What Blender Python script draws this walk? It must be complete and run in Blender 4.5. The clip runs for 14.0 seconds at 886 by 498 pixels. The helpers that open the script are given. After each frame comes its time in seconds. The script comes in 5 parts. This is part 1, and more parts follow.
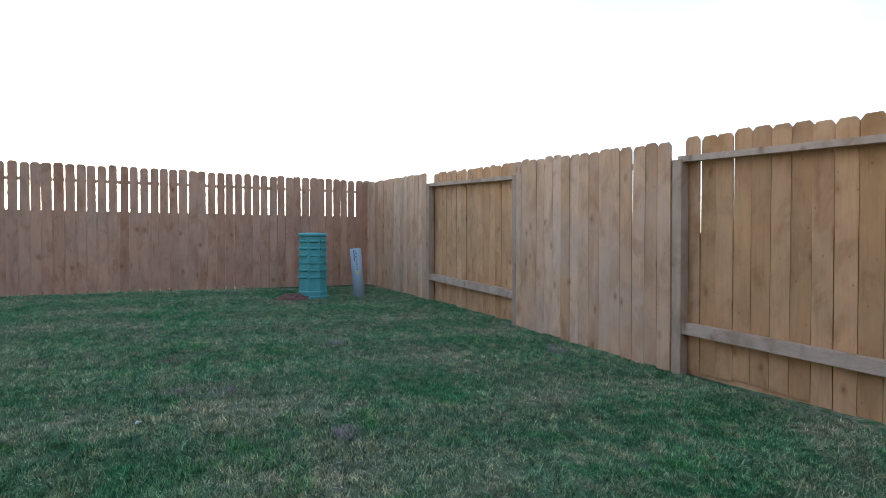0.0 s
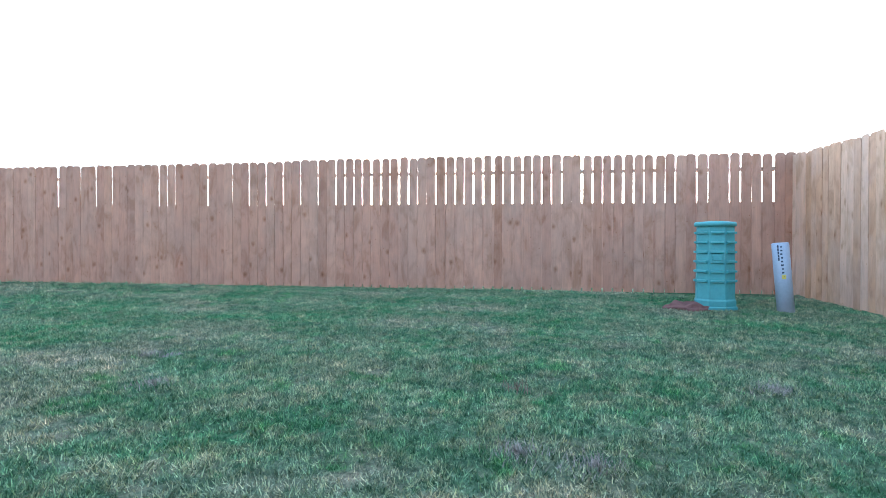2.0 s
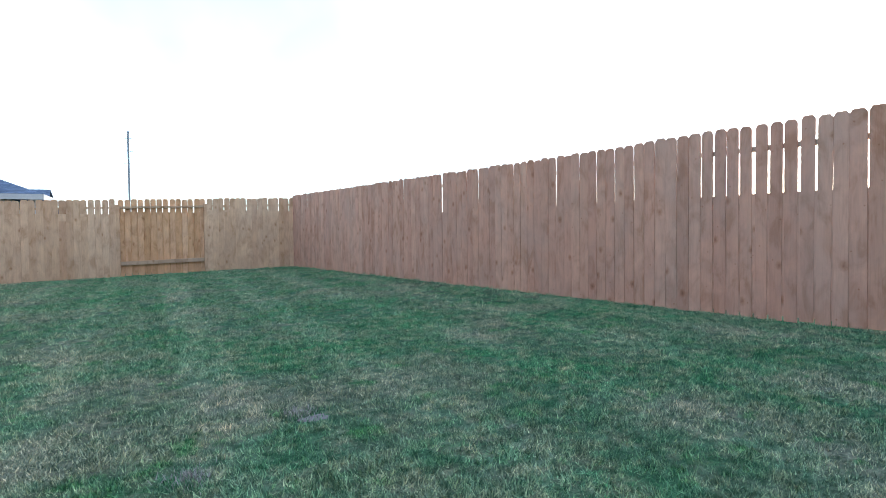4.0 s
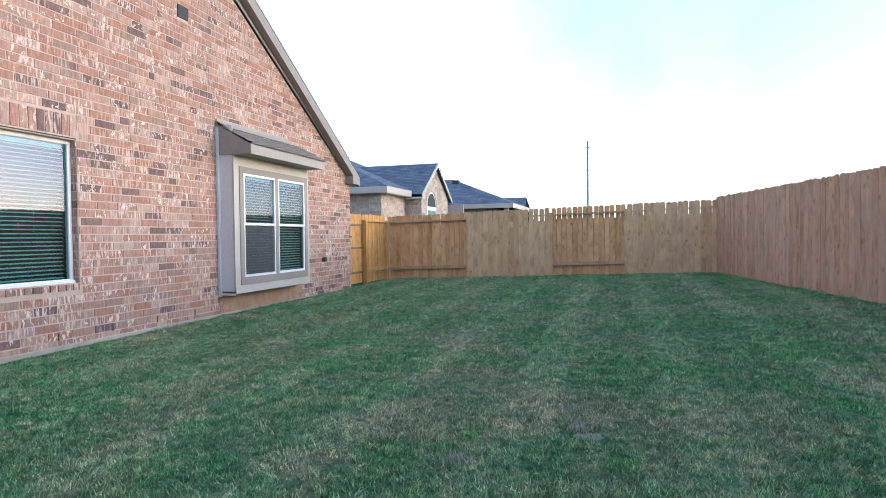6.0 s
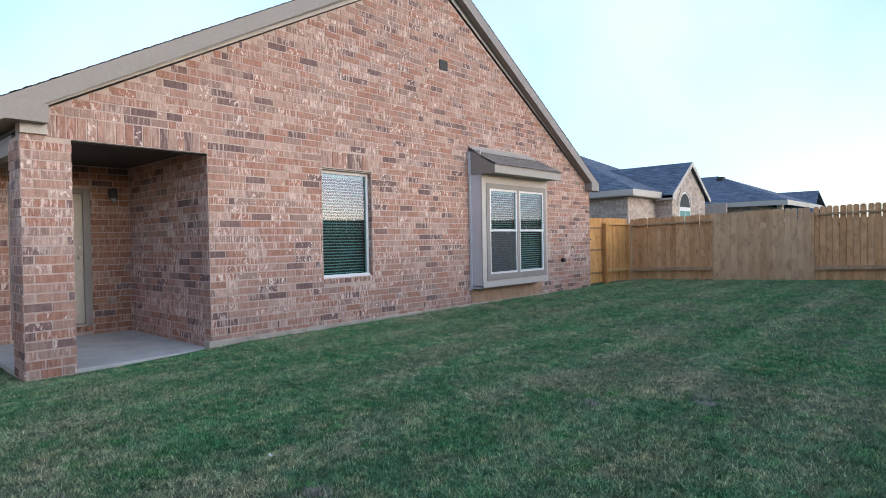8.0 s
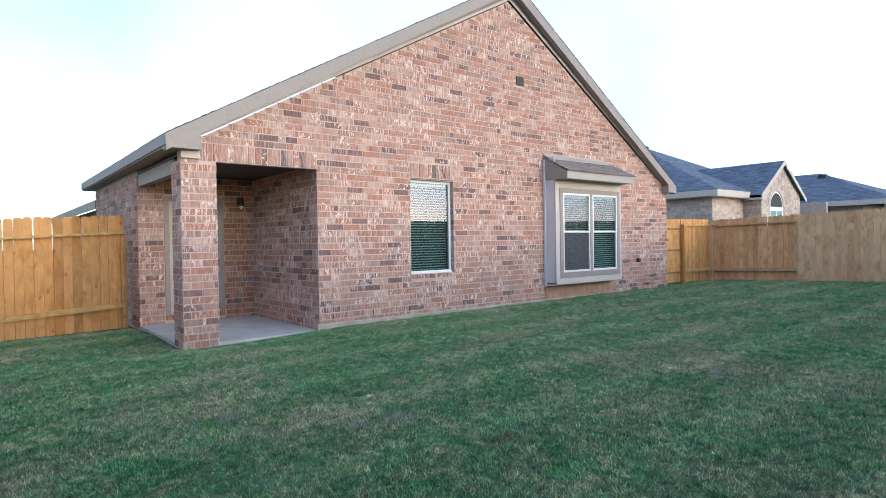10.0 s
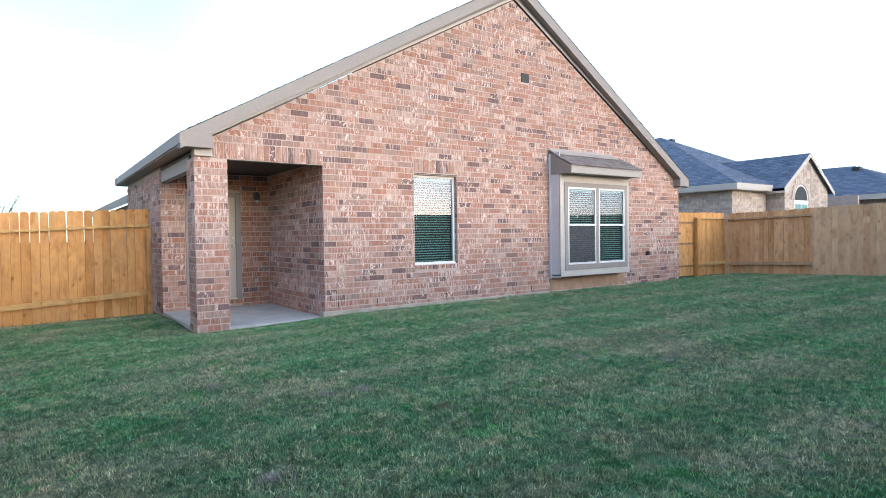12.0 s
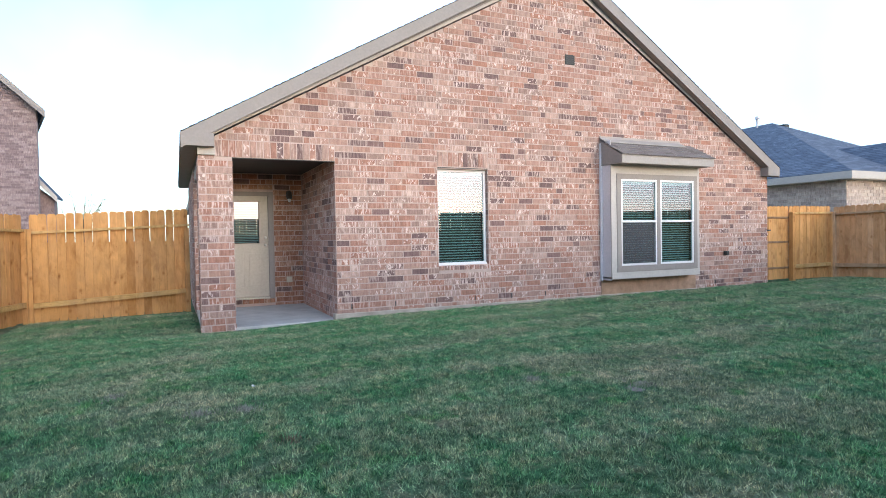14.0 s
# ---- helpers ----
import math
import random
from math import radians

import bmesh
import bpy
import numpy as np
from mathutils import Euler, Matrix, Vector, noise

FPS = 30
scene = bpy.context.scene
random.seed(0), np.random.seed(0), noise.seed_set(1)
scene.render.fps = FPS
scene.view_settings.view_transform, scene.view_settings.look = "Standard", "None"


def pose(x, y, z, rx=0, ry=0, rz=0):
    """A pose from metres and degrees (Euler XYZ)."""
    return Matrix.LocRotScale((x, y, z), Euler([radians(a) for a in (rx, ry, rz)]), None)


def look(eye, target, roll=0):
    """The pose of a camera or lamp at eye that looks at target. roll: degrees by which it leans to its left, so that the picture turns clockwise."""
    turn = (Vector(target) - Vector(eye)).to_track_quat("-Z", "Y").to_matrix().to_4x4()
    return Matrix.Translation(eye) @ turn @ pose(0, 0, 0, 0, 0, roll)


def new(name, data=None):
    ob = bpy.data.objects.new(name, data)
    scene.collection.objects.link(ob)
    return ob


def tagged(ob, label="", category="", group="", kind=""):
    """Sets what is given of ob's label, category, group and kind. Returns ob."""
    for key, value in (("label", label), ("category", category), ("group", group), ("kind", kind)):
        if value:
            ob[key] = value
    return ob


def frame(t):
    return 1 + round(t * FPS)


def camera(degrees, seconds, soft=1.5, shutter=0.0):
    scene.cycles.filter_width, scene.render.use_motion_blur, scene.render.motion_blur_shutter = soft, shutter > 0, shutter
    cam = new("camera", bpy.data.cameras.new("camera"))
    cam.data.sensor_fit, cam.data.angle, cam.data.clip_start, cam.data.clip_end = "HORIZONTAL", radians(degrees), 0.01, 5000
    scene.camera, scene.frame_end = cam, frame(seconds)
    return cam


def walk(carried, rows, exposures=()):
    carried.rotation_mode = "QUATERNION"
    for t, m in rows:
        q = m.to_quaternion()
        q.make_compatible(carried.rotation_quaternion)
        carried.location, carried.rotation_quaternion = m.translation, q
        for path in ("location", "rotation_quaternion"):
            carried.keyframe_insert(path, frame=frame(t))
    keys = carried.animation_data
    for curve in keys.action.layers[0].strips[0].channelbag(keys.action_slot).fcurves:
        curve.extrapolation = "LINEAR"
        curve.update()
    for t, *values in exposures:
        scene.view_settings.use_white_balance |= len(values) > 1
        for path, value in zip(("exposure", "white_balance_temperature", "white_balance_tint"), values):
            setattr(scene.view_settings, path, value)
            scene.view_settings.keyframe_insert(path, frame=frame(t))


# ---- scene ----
cam = camera(74.7, 14.0, soft=0.9)
PATH = [
    (0, (0.502, 0.333, 0.916), (-1.401, 0.947, 0.883), -0.0),
    (0.5, (0.134, 0.397, 0.897), (-1.85, 0.652, 0.857), -0.42),
    (1, (-0.248, 0.339, 0.908), (-2.244, 0.216, 0.867), -0.5),
    (1.5, (-0.792, 0.247, 0.868), (-2.758, -0.119, 0.826), -0.1),
    (2, (-1.299, 0.309, 0.759), (-3.197, -0.322, 0.741), 0.1),
    (2.7, (-2.42, 0.587, 0.811), (-4.019, -0.614, 0.785), -0.2),
    (4.8, (-4.325, 0.251, 1.041), (-4.776, -1.697, 0.98), -0.9),
    (5, (-4.432, 0.311, 1.04), (-4.746, -1.664, 0.983), -1),
    (5.2, (-4.574, 0.34, 1.05), (-4.703, -1.655, 1.003), -1),
    (5.5, (-4.688, 0.491, 1.071), (-4.501, -1.5, 1.026), -1),
    (6, (-4.806, 0.579, 1.127), (-4.242, -1.339, 1.084), -0.7),
    (6.5, (-5.151, 0.919, 1.131), (-4.286, -0.884, 1.092), -1.2),
    (7, (-5.442, 1.113, 1.1), (-4.355, -0.566, 1.072), -1.2),
    (7.5, (-5.79, 1.337, 1.132), (-4.522, -0.209, 1.104), -1.09),
    (8, (-6.116, 1.582, 1.19), (-4.772, 0.101, 1.161), -1.02),
    (8.5, (-6.42, 1.775, 1.193), (-5.016, 0.351, 1.167), -1.14),
    (8.7, (-6.529, 1.849, 1.18), (-5.096, 0.454, 1.157), -1.16),
    (10.8, (-7.641, 2.389, 1.216), (-6.042, 1.188, 1.186), -0.8),
    (11, (-7.762, 2.391, 1.217), (-6.154, 1.202, 1.187), -0.8),
    (11.5, (-7.911, 2.375, 1.204), (-6.291, 1.203, 1.171), -0.8),
    (12, (-7.937, 2.061, 1.164), (-6.308, 0.901, 1.12), -0.8),
    (12.5, (-7.936, 1.631, 1.142), (-6.286, 0.502, 1.095), -0.9),
    (13, (-8.034, 1.159, 1.123), (-6.336, 0.103, 1.079), -1.0),
    (13.5, (-8.072, 0.754, 1.122), (-6.298, -0.168, 1.082), -1.1),
    (14, (-8.065, 0.276, 1.144), (-6.248, -0.558, 1.1), -1.0),
]
EXPOSURES = [(0.0, 0.60, 6150, 10), (0.5, 0.88, 6050, 10), (1.0, 1.10, 5830, 10), (1.5, 1.42, 5700, 10), (2.0, 1.63, 5680, 10), (2.7, 1.66, 5720, 10), (4.8, 0.84, 6050, 10), (5.5, 0.80, 6120, 10), (6.0, 0.84, 6150, 10), (6.5, 0.74, 6150, 10), (7.0, 0.50, 6120, 10), (7.5, 0.37, 6120, 10), (8.7, 0.42, 6120, 10), (10.8, 0.90, 6150, 10), (11.5, 0.92, 6150, 10), (14.0, 0.82, 6200, 10)]
walk(cam, [(t, look(eye, target, roll)) for t, eye, target, roll in PATH], EXPOSURES)


# ---- world and light ----
SUN_AZ, SUN_EL = 254.5, 7.6   # degrees: compass bearing (clockwise from +y) and height of the low evening sun
world = bpy.data.worlds.new("evening_sky")
scene.world = world
world.use_nodes = True
wn, wl = world.node_tree.nodes, world.node_tree.links
wn.clear()
sky = wn.new("ShaderNodeTexSky")
sky.sky_type, sky.sun_disc = 'NISHITA', False
sky.sun_elevation, sky.sun_rotation = radians(16), radians(SUN_AZ)
sky.air_density, sky.dust_density, sky.ozone_density = 1.0, 1.2, 3.0
bg = wn.new("ShaderNodeBackground")
bg.inputs["Strength"].default_value = 0.20
wout = wn.new("ShaderNodeOutputWorld")
wl.new(sky.outputs[0], bg.inputs["Color"])
# thin evening cloud: white veils with pale blue between them
cloud = wn.new("ShaderNodeTexNoise")
cloud.inputs["Scale"].default_value, cloud.inputs["Detail"].default_value, cloud.inputs["Roughness"].default_value = 1.1, 6, 0.45
veil = wn.new("ShaderNodeValToRGB")
veil.color_ramp.elements[0].position, veil.color_ramp.elements[0].color = 0.44, (0.16, 0.225, 0.235, 1)
veil.color_ramp.elements[1].position, veil.color_ramp.elements[1].color = 0.66, (0.58, 0.575, 0.58, 1)
# the veil thickens towards the sun
sky_dir = wn.new("ShaderNodeTexCoord")
wl.new(sky_dir.outputs["Generated"], cloud.inputs["Vector"])
toward = wn.new("ShaderNodeVectorMath")
toward.operation = 'DOT_PRODUCT'
toward.inputs[1].default_value = (math.sin(radians(SUN_AZ)), math.cos(radians(SUN_AZ)), -0.35)
wl.new(sky_dir.outputs["Generated"], toward.inputs[0])
thick = wn.new("ShaderNodeMath")
thick.operation = 'MULTIPLY_ADD'
thick.inputs[1].default_value = 0.09
wl.new(toward.outputs["Value"], thick.inputs[0])
wl.new(cloud.outputs["Fac"], thick.inputs[2])
wl.new(thick.outputs[0], veil.inputs["Fac"])
bg2 = wn.new("ShaderNodeBackground")
bg2.inputs["Strength"].default_value = 1.0
wl.new(veil.outputs["Color"], bg2.inputs["Color"])
both = wn.new("ShaderNodeAddShader")
wl.new(bg.outputs[0], both.inputs[0])
wl.new(bg2.outputs[0], both.inputs[1])
wl.new(both.outputs[0], wout.inputs["Surface"])
az, el = radians(SUN_AZ), radians(SUN_EL)
sun_from = Vector((math.sin(az) * math.cos(el), math.cos(az) * math.cos(el), math.sin(el)))
sun_data = bpy.data.lights.new("sun", 'SUN')
sun_data.energy, sun_data.angle, sun_data.color = 0.46, radians(10), (1.0, 0.84, 0.68)
sun = new("sun", sun_data)
sun.matrix_world = look(sun_from * 40, (0, 0, 0))
scene.view_settings.exposure = 0.0


# ---- materials ----
def mat(name, rough=0.8, metal=0.0, spec=0.3):
    m = bpy.data.materials.new(name)
    m.use_nodes = True
    nt = m.node_tree
    b = nt.nodes["Principled BSDF"]
    b.inputs["Roughness"].default_value = rough
    b.inputs["Metallic"].default_value = metal
    b.inputs["Specular IOR Level"].default_value = spec
    return m, nt, b


def coords(nt, scale=(1, 1, 1), kind="Object"):
    tc = nt.nodes.new("ShaderNodeTexCoord")
    mp = nt.nodes.new("ShaderNodeMapping")
    mp.inputs["Scale"].default_value = scale
    nt.links.new(tc.outputs[kind], mp.inputs["Vector"])
    return mp.outputs["Vector"]


def geo_coords(nt, scale=(1, 1, 1)):
    g = nt.nodes.new("ShaderNodeNewGeometry")
    mp = nt.nodes.new("ShaderNodeMapping")
    mp.inputs["Scale"].default_value = scale
    nt.links.new(g.outputs["Position"], mp.inputs["Vector"])
    return mp.outputs["Vector"]


def noise_tex(nt, vec, scale, detail=4.0, rough=0.6, dist=0.0):
    n = nt.nodes.new("ShaderNodeTexNoise")
    n.inputs["Scale"].default_value, n.inputs["Detail"].default_value = scale, detail
    n.inputs["Roughness"].default_value, n.inputs["Distortion"].default_value = rough, dist
    nt.links.new(vec, n.inputs["Vector"])
    return n.outputs["Fac"]


def ramp(nt, fac, stops):
    r = nt.nodes.new("ShaderNodeValToRGB")
    els = r.color_ramp.elements
    while len(els) < len(stops):
        els.new(0.5)
    for e, (p, c) in zip(els, stops):
        e.position, e.color = p, (*c, 1)
    nt.links.new(fac, r.inputs["Fac"])
    return r.outputs["Color"]


def mix(nt, a, b, fac, kind='MIX'):
    n = nt.nodes.new("ShaderNodeMix")
    n.data_type, n.blend_type = 'RGBA', kind
    for sock, v in (("Factor", fac), ("A", a), ("B", b)):
        s = [i for i in n.inputs if i.name == sock and (i.type == 'RGBA' or sock == "Factor")][0]
        if isinstance(v, (int, float)):
            s.default_value = v
        elif isinstance(v, tuple):
            s.default_value = (*v, 1)
        else:
            nt.links.new(v, s)
    return [o for o in n.outputs if o.type == 'RGBA'][0]


def bump(nt, bsdf, height, strength=0.3, dist=0.01):
    b = nt.nodes.new("ShaderNodeBump")
    b.inputs["Strength"].default_value, b.inputs["Distance"].default_value = strength, dist
    nt.links.new(height, b.inputs["Height"])
    nt.links.new(b.outputs["Normal"], bsdf.inputs["Normal"])


def rand_of(nt, island=False):
    if island:
        return nt.nodes.new("ShaderNodeNewGeometry").outputs["Random Per Island"]
    return nt.nodes.new("ShaderNodeObjectInfo").outputs["Random"]


def math_node(nt, op, a, b):
    n = nt.nodes.new("ShaderNodeMath")
    n.operation = op
    for k, v in enumerate((a, b)):
        if isinstance(v, (int, float)):
            n.inputs[k].default_value = v
        else:
            nt.links.new(v, n.inputs[k])
    return n.outputs[0]


def wood_mat(name, tones, grain=1.0, axis="z", grey=0.30, worn=(0.36, 0.265, 0.205)):
    """Cedar boards: tone from board to board, long wavy grain, blotches, scattered knots and grey weathering."""
    m, nt, b = mat(name, 0.85, 0, 0.15)
    st = {"z": (14, 14, 0.9), "x": (0.9, 14, 14), "y": (14, 0.9, 14)}[axis]
    r = rand_of(nt)
    sc = math_node(nt, 'MULTIPLY', r, 40)

    def moved(scale):
        add = nt.nodes.new("ShaderNodeVectorMath")
        add.operation = 'ADD'
        nt.links.new(geo_coords(nt, scale), add.inputs[0])
        nt.links.new(sc, add.inputs[1])
        return add.outputs[0]
    g = noise_tex(nt, moved(st), 2.2, 6, 0.6, 1.2)
    tone = ramp(nt, r, [(i / (len(tones) - 1), t) for i, t in enumerate(tones)])
    c = mix(nt, tone, ramp(nt, g, [(0.30, (0.80, 0.75, 0.69)), (0.5, (1, 1, 1)), (0.72, (1.10, 1.08, 1.04))]), grain, 'MULTIPLY')
    # soft darker and paler blotches along each board
    blot = noise_tex(nt, moved((4, 4, 2.2)), 1.3, 4, 0.6, 0.6)
    c = mix(nt, c, ramp(nt, blot, [(0.34, (0.80, 0.74, 0.67)), (0.5, (1, 1, 1)), (0.66, (1.13, 1.12, 1.10))]), 1.0, 'MULTIPLY')
    w = noise_tex(nt, geo_coords(nt, (1, 1, 0.6)), 2.2, 4, 0.6)
    wear = math_node(nt, 'MULTIPLY', ramp(nt, w, [(0.42, (0, 0, 0)), (0.7, (1, 1, 1))]), grey)
    c = mix(nt, c, worn, wear)
    for scale, stretch, rad, dark in ((2.3, 0.62, 0.032, 0.42), (3.7, 0.8, 0.012, 0.62)):
        kn = nt.nodes.new("ShaderNodeTexVoronoi")
        kn.voronoi_dimensions = '2D'
        kn.inputs["Scale"].default_value = scale
        sep = nt.nodes.new("ShaderNodeSeparateXYZ")
        nt.links.new(moved((1, 1, stretch)), sep.inputs[0])
        flat = nt.nodes.new("ShaderNodeCombineXYZ")
        nt.links.new(math_node(nt, 'ADD', sep.outputs[0], sep.outputs[1]), flat.inputs[0])
        nt.links.new(sep.outputs[2], flat.inputs[1])
        nt.links.new(flat.outputs[0], kn.inputs["Vector"])
        wob = math_node(nt, 'MULTIPLY', noise_tex(nt, moved((1, 1, 1)), 30, 2), 0.05)
        dist = math_node(nt, 'ADD', kn.outputs["Distance"], wob)
        kc = ramp(nt, dist, [(0.025, (dark, dark * 0.74, dark * 0.58)), (rad + 0.025, (0.72, 0.62, 0.52)), (rad * 2.6 + 0.025, (1, 1, 1))])
        c = mix(nt, c, kc, 0.75, 'MULTIPLY')
    nt.links.new(c, b.inputs["Base Color"])
    bump(nt, b, g, 0.3, 0.003)
    return m


CEDAR = wood_mat("cedar_weathered", [(0.485, 0.25, 0.165), (0.525, 0.28, 0.185), (0.565, 0.315, 0.21), (0.455, 0.23, 0.145)], 0.6)
CEDAR_GOLD = wood_mat("cedar_golden", [(0.57, 0.33, 0.195), (0.61, 0.375, 0.24), (0.68, 0.445, 0.30), (0.51, 0.285, 0.155), (0.64, 0.40, 0.265)], 0.6, "z", 0.5, (0.56, 0.41, 0.33))
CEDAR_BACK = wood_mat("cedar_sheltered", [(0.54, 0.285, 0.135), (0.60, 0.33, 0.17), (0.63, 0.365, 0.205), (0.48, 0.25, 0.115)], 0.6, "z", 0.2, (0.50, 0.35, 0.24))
CEDAR_NEW = wood_mat("cedar_new", [(0.52, 0.255, 0.09), (0.61, 0.32, 0.125), (0.56, 0.295, 0.11), (0.46, 0.22, 0.075)], 0.6, "z", 0.15)
CEDAR_DARK = wood_mat("cedar_stained", [(0.20, 0.115, 0.065), (0.25, 0.15, 0.085), (0.22, 0.13, 0.075)])
RAIL = wood_mat("rail_wood", [(0.47, 0.335, 0.255), (0.52, 0.375, 0.29)], 0.7, axis="x")
RAIL_TAN = wood_mat("rail_wood_tan", [(0.40, 0.26, 0.155), (0.45, 0.30, 0.19)], 0.7, axis="x")
POST = wood_mat("post_wood", [(0.42, 0.29, 0.21), (0.46, 0.325, 0.24)], 0.7)
CEDAR_TAN = wood_mat("cedar_tan", [(0.52, 0.315, 0.185), (0.56, 0.35, 0.21), (0.60, 0.385, 0.24), (0.47, 0.27, 0.155)], 0.6, "z", 0.2)
RAIL_NEW = wood_mat("rail_wood_new", [(0.50, 0.31, 0.12), (0.56, 0.36, 0.15)], axis="y")


def plain_mat(name, col, rough=0.6, var=0.12, scale=6.0, metal=0.0, bumpy=0.1, spec=0.4):
    m, nt, b = mat(name, rough, metal, spec)
    v = geo_coords(nt)
    n1, n2 = noise_tex(nt, v, scale), noise_tex(nt, v, scale * 12)
    lo, hi = tuple(c * (1 - var) for c in col), tuple(min(1, c * (1 + var)) for c in col)
    c = ramp(nt, n1, [(0.3, lo), (0.7, hi)])
    c2 = ramp(nt, n2, [(0.3, (0.92, 0.92, 0.92)), (0.7, (1.05, 1.05, 1.05))])
    nt.links.new(mix(nt, c, c2, 1.0, 'MULTIPLY'), b.inputs["Base Color"])
    bump(nt, b, n2, bumpy, 0.003)
    return m


def brick_mat(name, island, tones, smear=0.9, strokes=1.0):
    """Drag-faced brick: one tone a brick, upright light strokes on some and pale mortar smears on a few."""
    m, nt, b = mat(name, 0.9, 0, 0.2)
    r = rand_of(nt, island)
    rp = nt.nodes.new("ShaderNodeValToRGB")
    rp.color_ramp.interpolation = 'CONSTANT'
    els = rp.color_ramp.elements
    while len(els) < len(tones):
        els.new(0.5)
    for k, t in enumerate(tones):
        els[k].position, els[k].color = k / len(tones), (*t, 1)
    nt.links.new(r, rp.inputs["Fac"])
    r2 = math_node(nt, 'FRACT', math_node(nt, 'MULTIPLY', r, 173.3), 0)
    r3 = math_node(nt, 'FRACT', math_node(nt, 'MULTIPLY', r, 419.7), 0)
    v = geo_coords(nt)
    n1 = noise_tex(nt, v, 9, 5, 0.65)
    n2 = noise_tex(nt, v, 60, 4, 0.6)
    n3 = noise_tex(nt, geo_coords(nt, (1, 1, 0.55)), 20, 4, 0.6, 0.8)
    n4 = noise_tex(nt, geo_coords(nt, (1, 1, 0.16)), 34, 3, 0.5, 0.15)
    n5 = noise_tex(nt, v, 0.55, 3, 0.6)
    c = mix(nt, rp.outputs["Color"], ramp(nt, n1, [(0.3, (0.84, 0.83, 0.83)), (0.7, (1.13, 1.13, 1.12))]), 1.0, 'MULTIPLY')
    c = mix(nt, c, ramp(nt, n4, [(0.36, (0.86, 0.85, 0.85)), (0.5, (1, 1, 1)), (0.64, (1.15, 1.15, 1.15))]), 1.0, 'MULTIPLY')
    st = ramp(nt, n4, [(0.51, (0, 0, 0)), (0.58, (1, 1, 1))])
    zone = ramp(nt, n5, [(0.38, (0.25, 0.25, 0.25)), (0.60, (1, 1, 1))])
    few = ramp(nt, r2, [(0.35, (0, 0, 0)), (0.82, (0.9, 0.9, 0.9))])
    st = math_node(nt, 'MULTIPLY', math_node(nt, 'MULTIPLY', math_node(nt, 'MULTIPLY', st, few), zone), strokes)
    c = mix(nt, c, (0.66, 0.51, 0.46), st)
    sm = math_node(nt, 'MULTIPLY', ramp(nt, n3, [(0.575, (0, 0, 0)), (0.60, (1, 1, 1))]), ramp(nt, r3, [(0.62, (0.05, 0.05, 0.05)), (0.70, (1, 1, 1))]))
    c = mix(nt, c, (0.72, 0.58, 0.535), math_node(nt, 'MULTIPLY', sm, smear))
    c = mix(nt, c, ramp(nt, n2, [(0.3, (0.86, 0.86, 0.86)), (0.7, (1.1, 1.1, 1.1))]), 1.0, 'MULTIPLY')
    nt.links.new(c, b.inputs["Base Color"])
    bump(nt, b, n2, 0.5, 0.006)
    return m


TONES = [(0.38, 0.209, 0.164), (0.406, 0.248, 0.203), (0.35, 0.181, 0.139), (0.335, 0.224, 0.192), (0.391, 0.23, 0.186), (0.179, 0.114, 0.108), (0.426, 0.264, 0.215), (0.375, 0.189, 0.141),
         (0.457, 0.308, 0.259), (0.214, 0.133, 0.124), (0.37, 0.236, 0.198), (0.36, 0.192, 0.149), (0.401, 0.265, 0.225), (0.375, 0.214, 0.171), (0.305, 0.199, 0.171), (0.396, 0.236, 0.187)]
BRICK = brick_mat("brick", False, TONES)
BRICK_JOINED = brick_mat("brick_joined", True, TONES)
FAR_TONES = [(0.46, 0.375, 0.335), (0.50, 0.42, 0.375), (0.42, 0.345, 0.31), (0.53, 0.45, 0.40), (0.37, 0.305, 0.28)]
BRICK_FAR = brick_mat("brick_pale", True, FAR_TONES, 0.3, 0.3)
BRICK_MAUVE = brick_mat("brick_mauve", True, [(0.26, 0.19, 0.195), (0.31, 0.23, 0.23), (0.22, 0.16, 0.17), (0.34, 0.26, 0.26)], 0.2, 0.3)
BRICK_RED = brick_mat("brick_red", True, [(0.34, 0.16, 0.10), (0.37, 0.185, 0.12), (0.30, 0.14, 0.09), (0.16, 0.105, 0.095), (0.38, 0.21, 0.145), (0.32, 0.15, 0.095)], 0.25, 0.4)
MORTAR = plain_mat("mortar", (0.50, 0.38, 0.335), 0.95, 0.15, 5, bumpy=0.4, spec=0.1)
TRIM = plain_mat("taupe_paint", (0.275, 0.235, 0.22), 0.55, 0.05, 2, bumpy=0.03)
TRIM_MID = plain_mat("light_taupe_paint", (0.345, 0.305, 0.285), 0.55, 0.05, 2, bumpy=0.03)
TRIM_GREY = plain_mat("grey_paint", (0.60, 0.555, 0.58), 0.55, 0.05, 2, bumpy=0.03)
TRIM_LIGHT = plain_mat("pale_paint", (0.48, 0.43, 0.40), 0.55, 0.05, 2, bumpy=0.03)
WHITE = plain_mat("white_vinyl", (0.72, 0.70, 0.71), 0.4, 0.03, 3, bumpy=0.02)
BLIND = plain_mat("blind_slat", (0.78, 0.77, 0.79), 0.5, 0.04, 3, bumpy=0.02)
DOORPAINT = plain_mat("door_paint", (0.47, 0.405, 0.335), 0.45, 0.04, 2, bumpy=0.02)
CONCRETE = plain_mat("concrete", (0.46, 0.44, 0.43), 0.9, 0.12, 3, bumpy=0.3, spec=0.2)
FOUNDATION = plain_mat("foundation", (0.42, 0.36, 0.31), 0.95, 0.2, 4, bumpy=0.5, spec=0.1)
STUCCO = plain_mat("smeared_mortar", (0.42, 0.27, 0.19), 0.95, 0.2, 6, bumpy=0.6, spec=0.1)
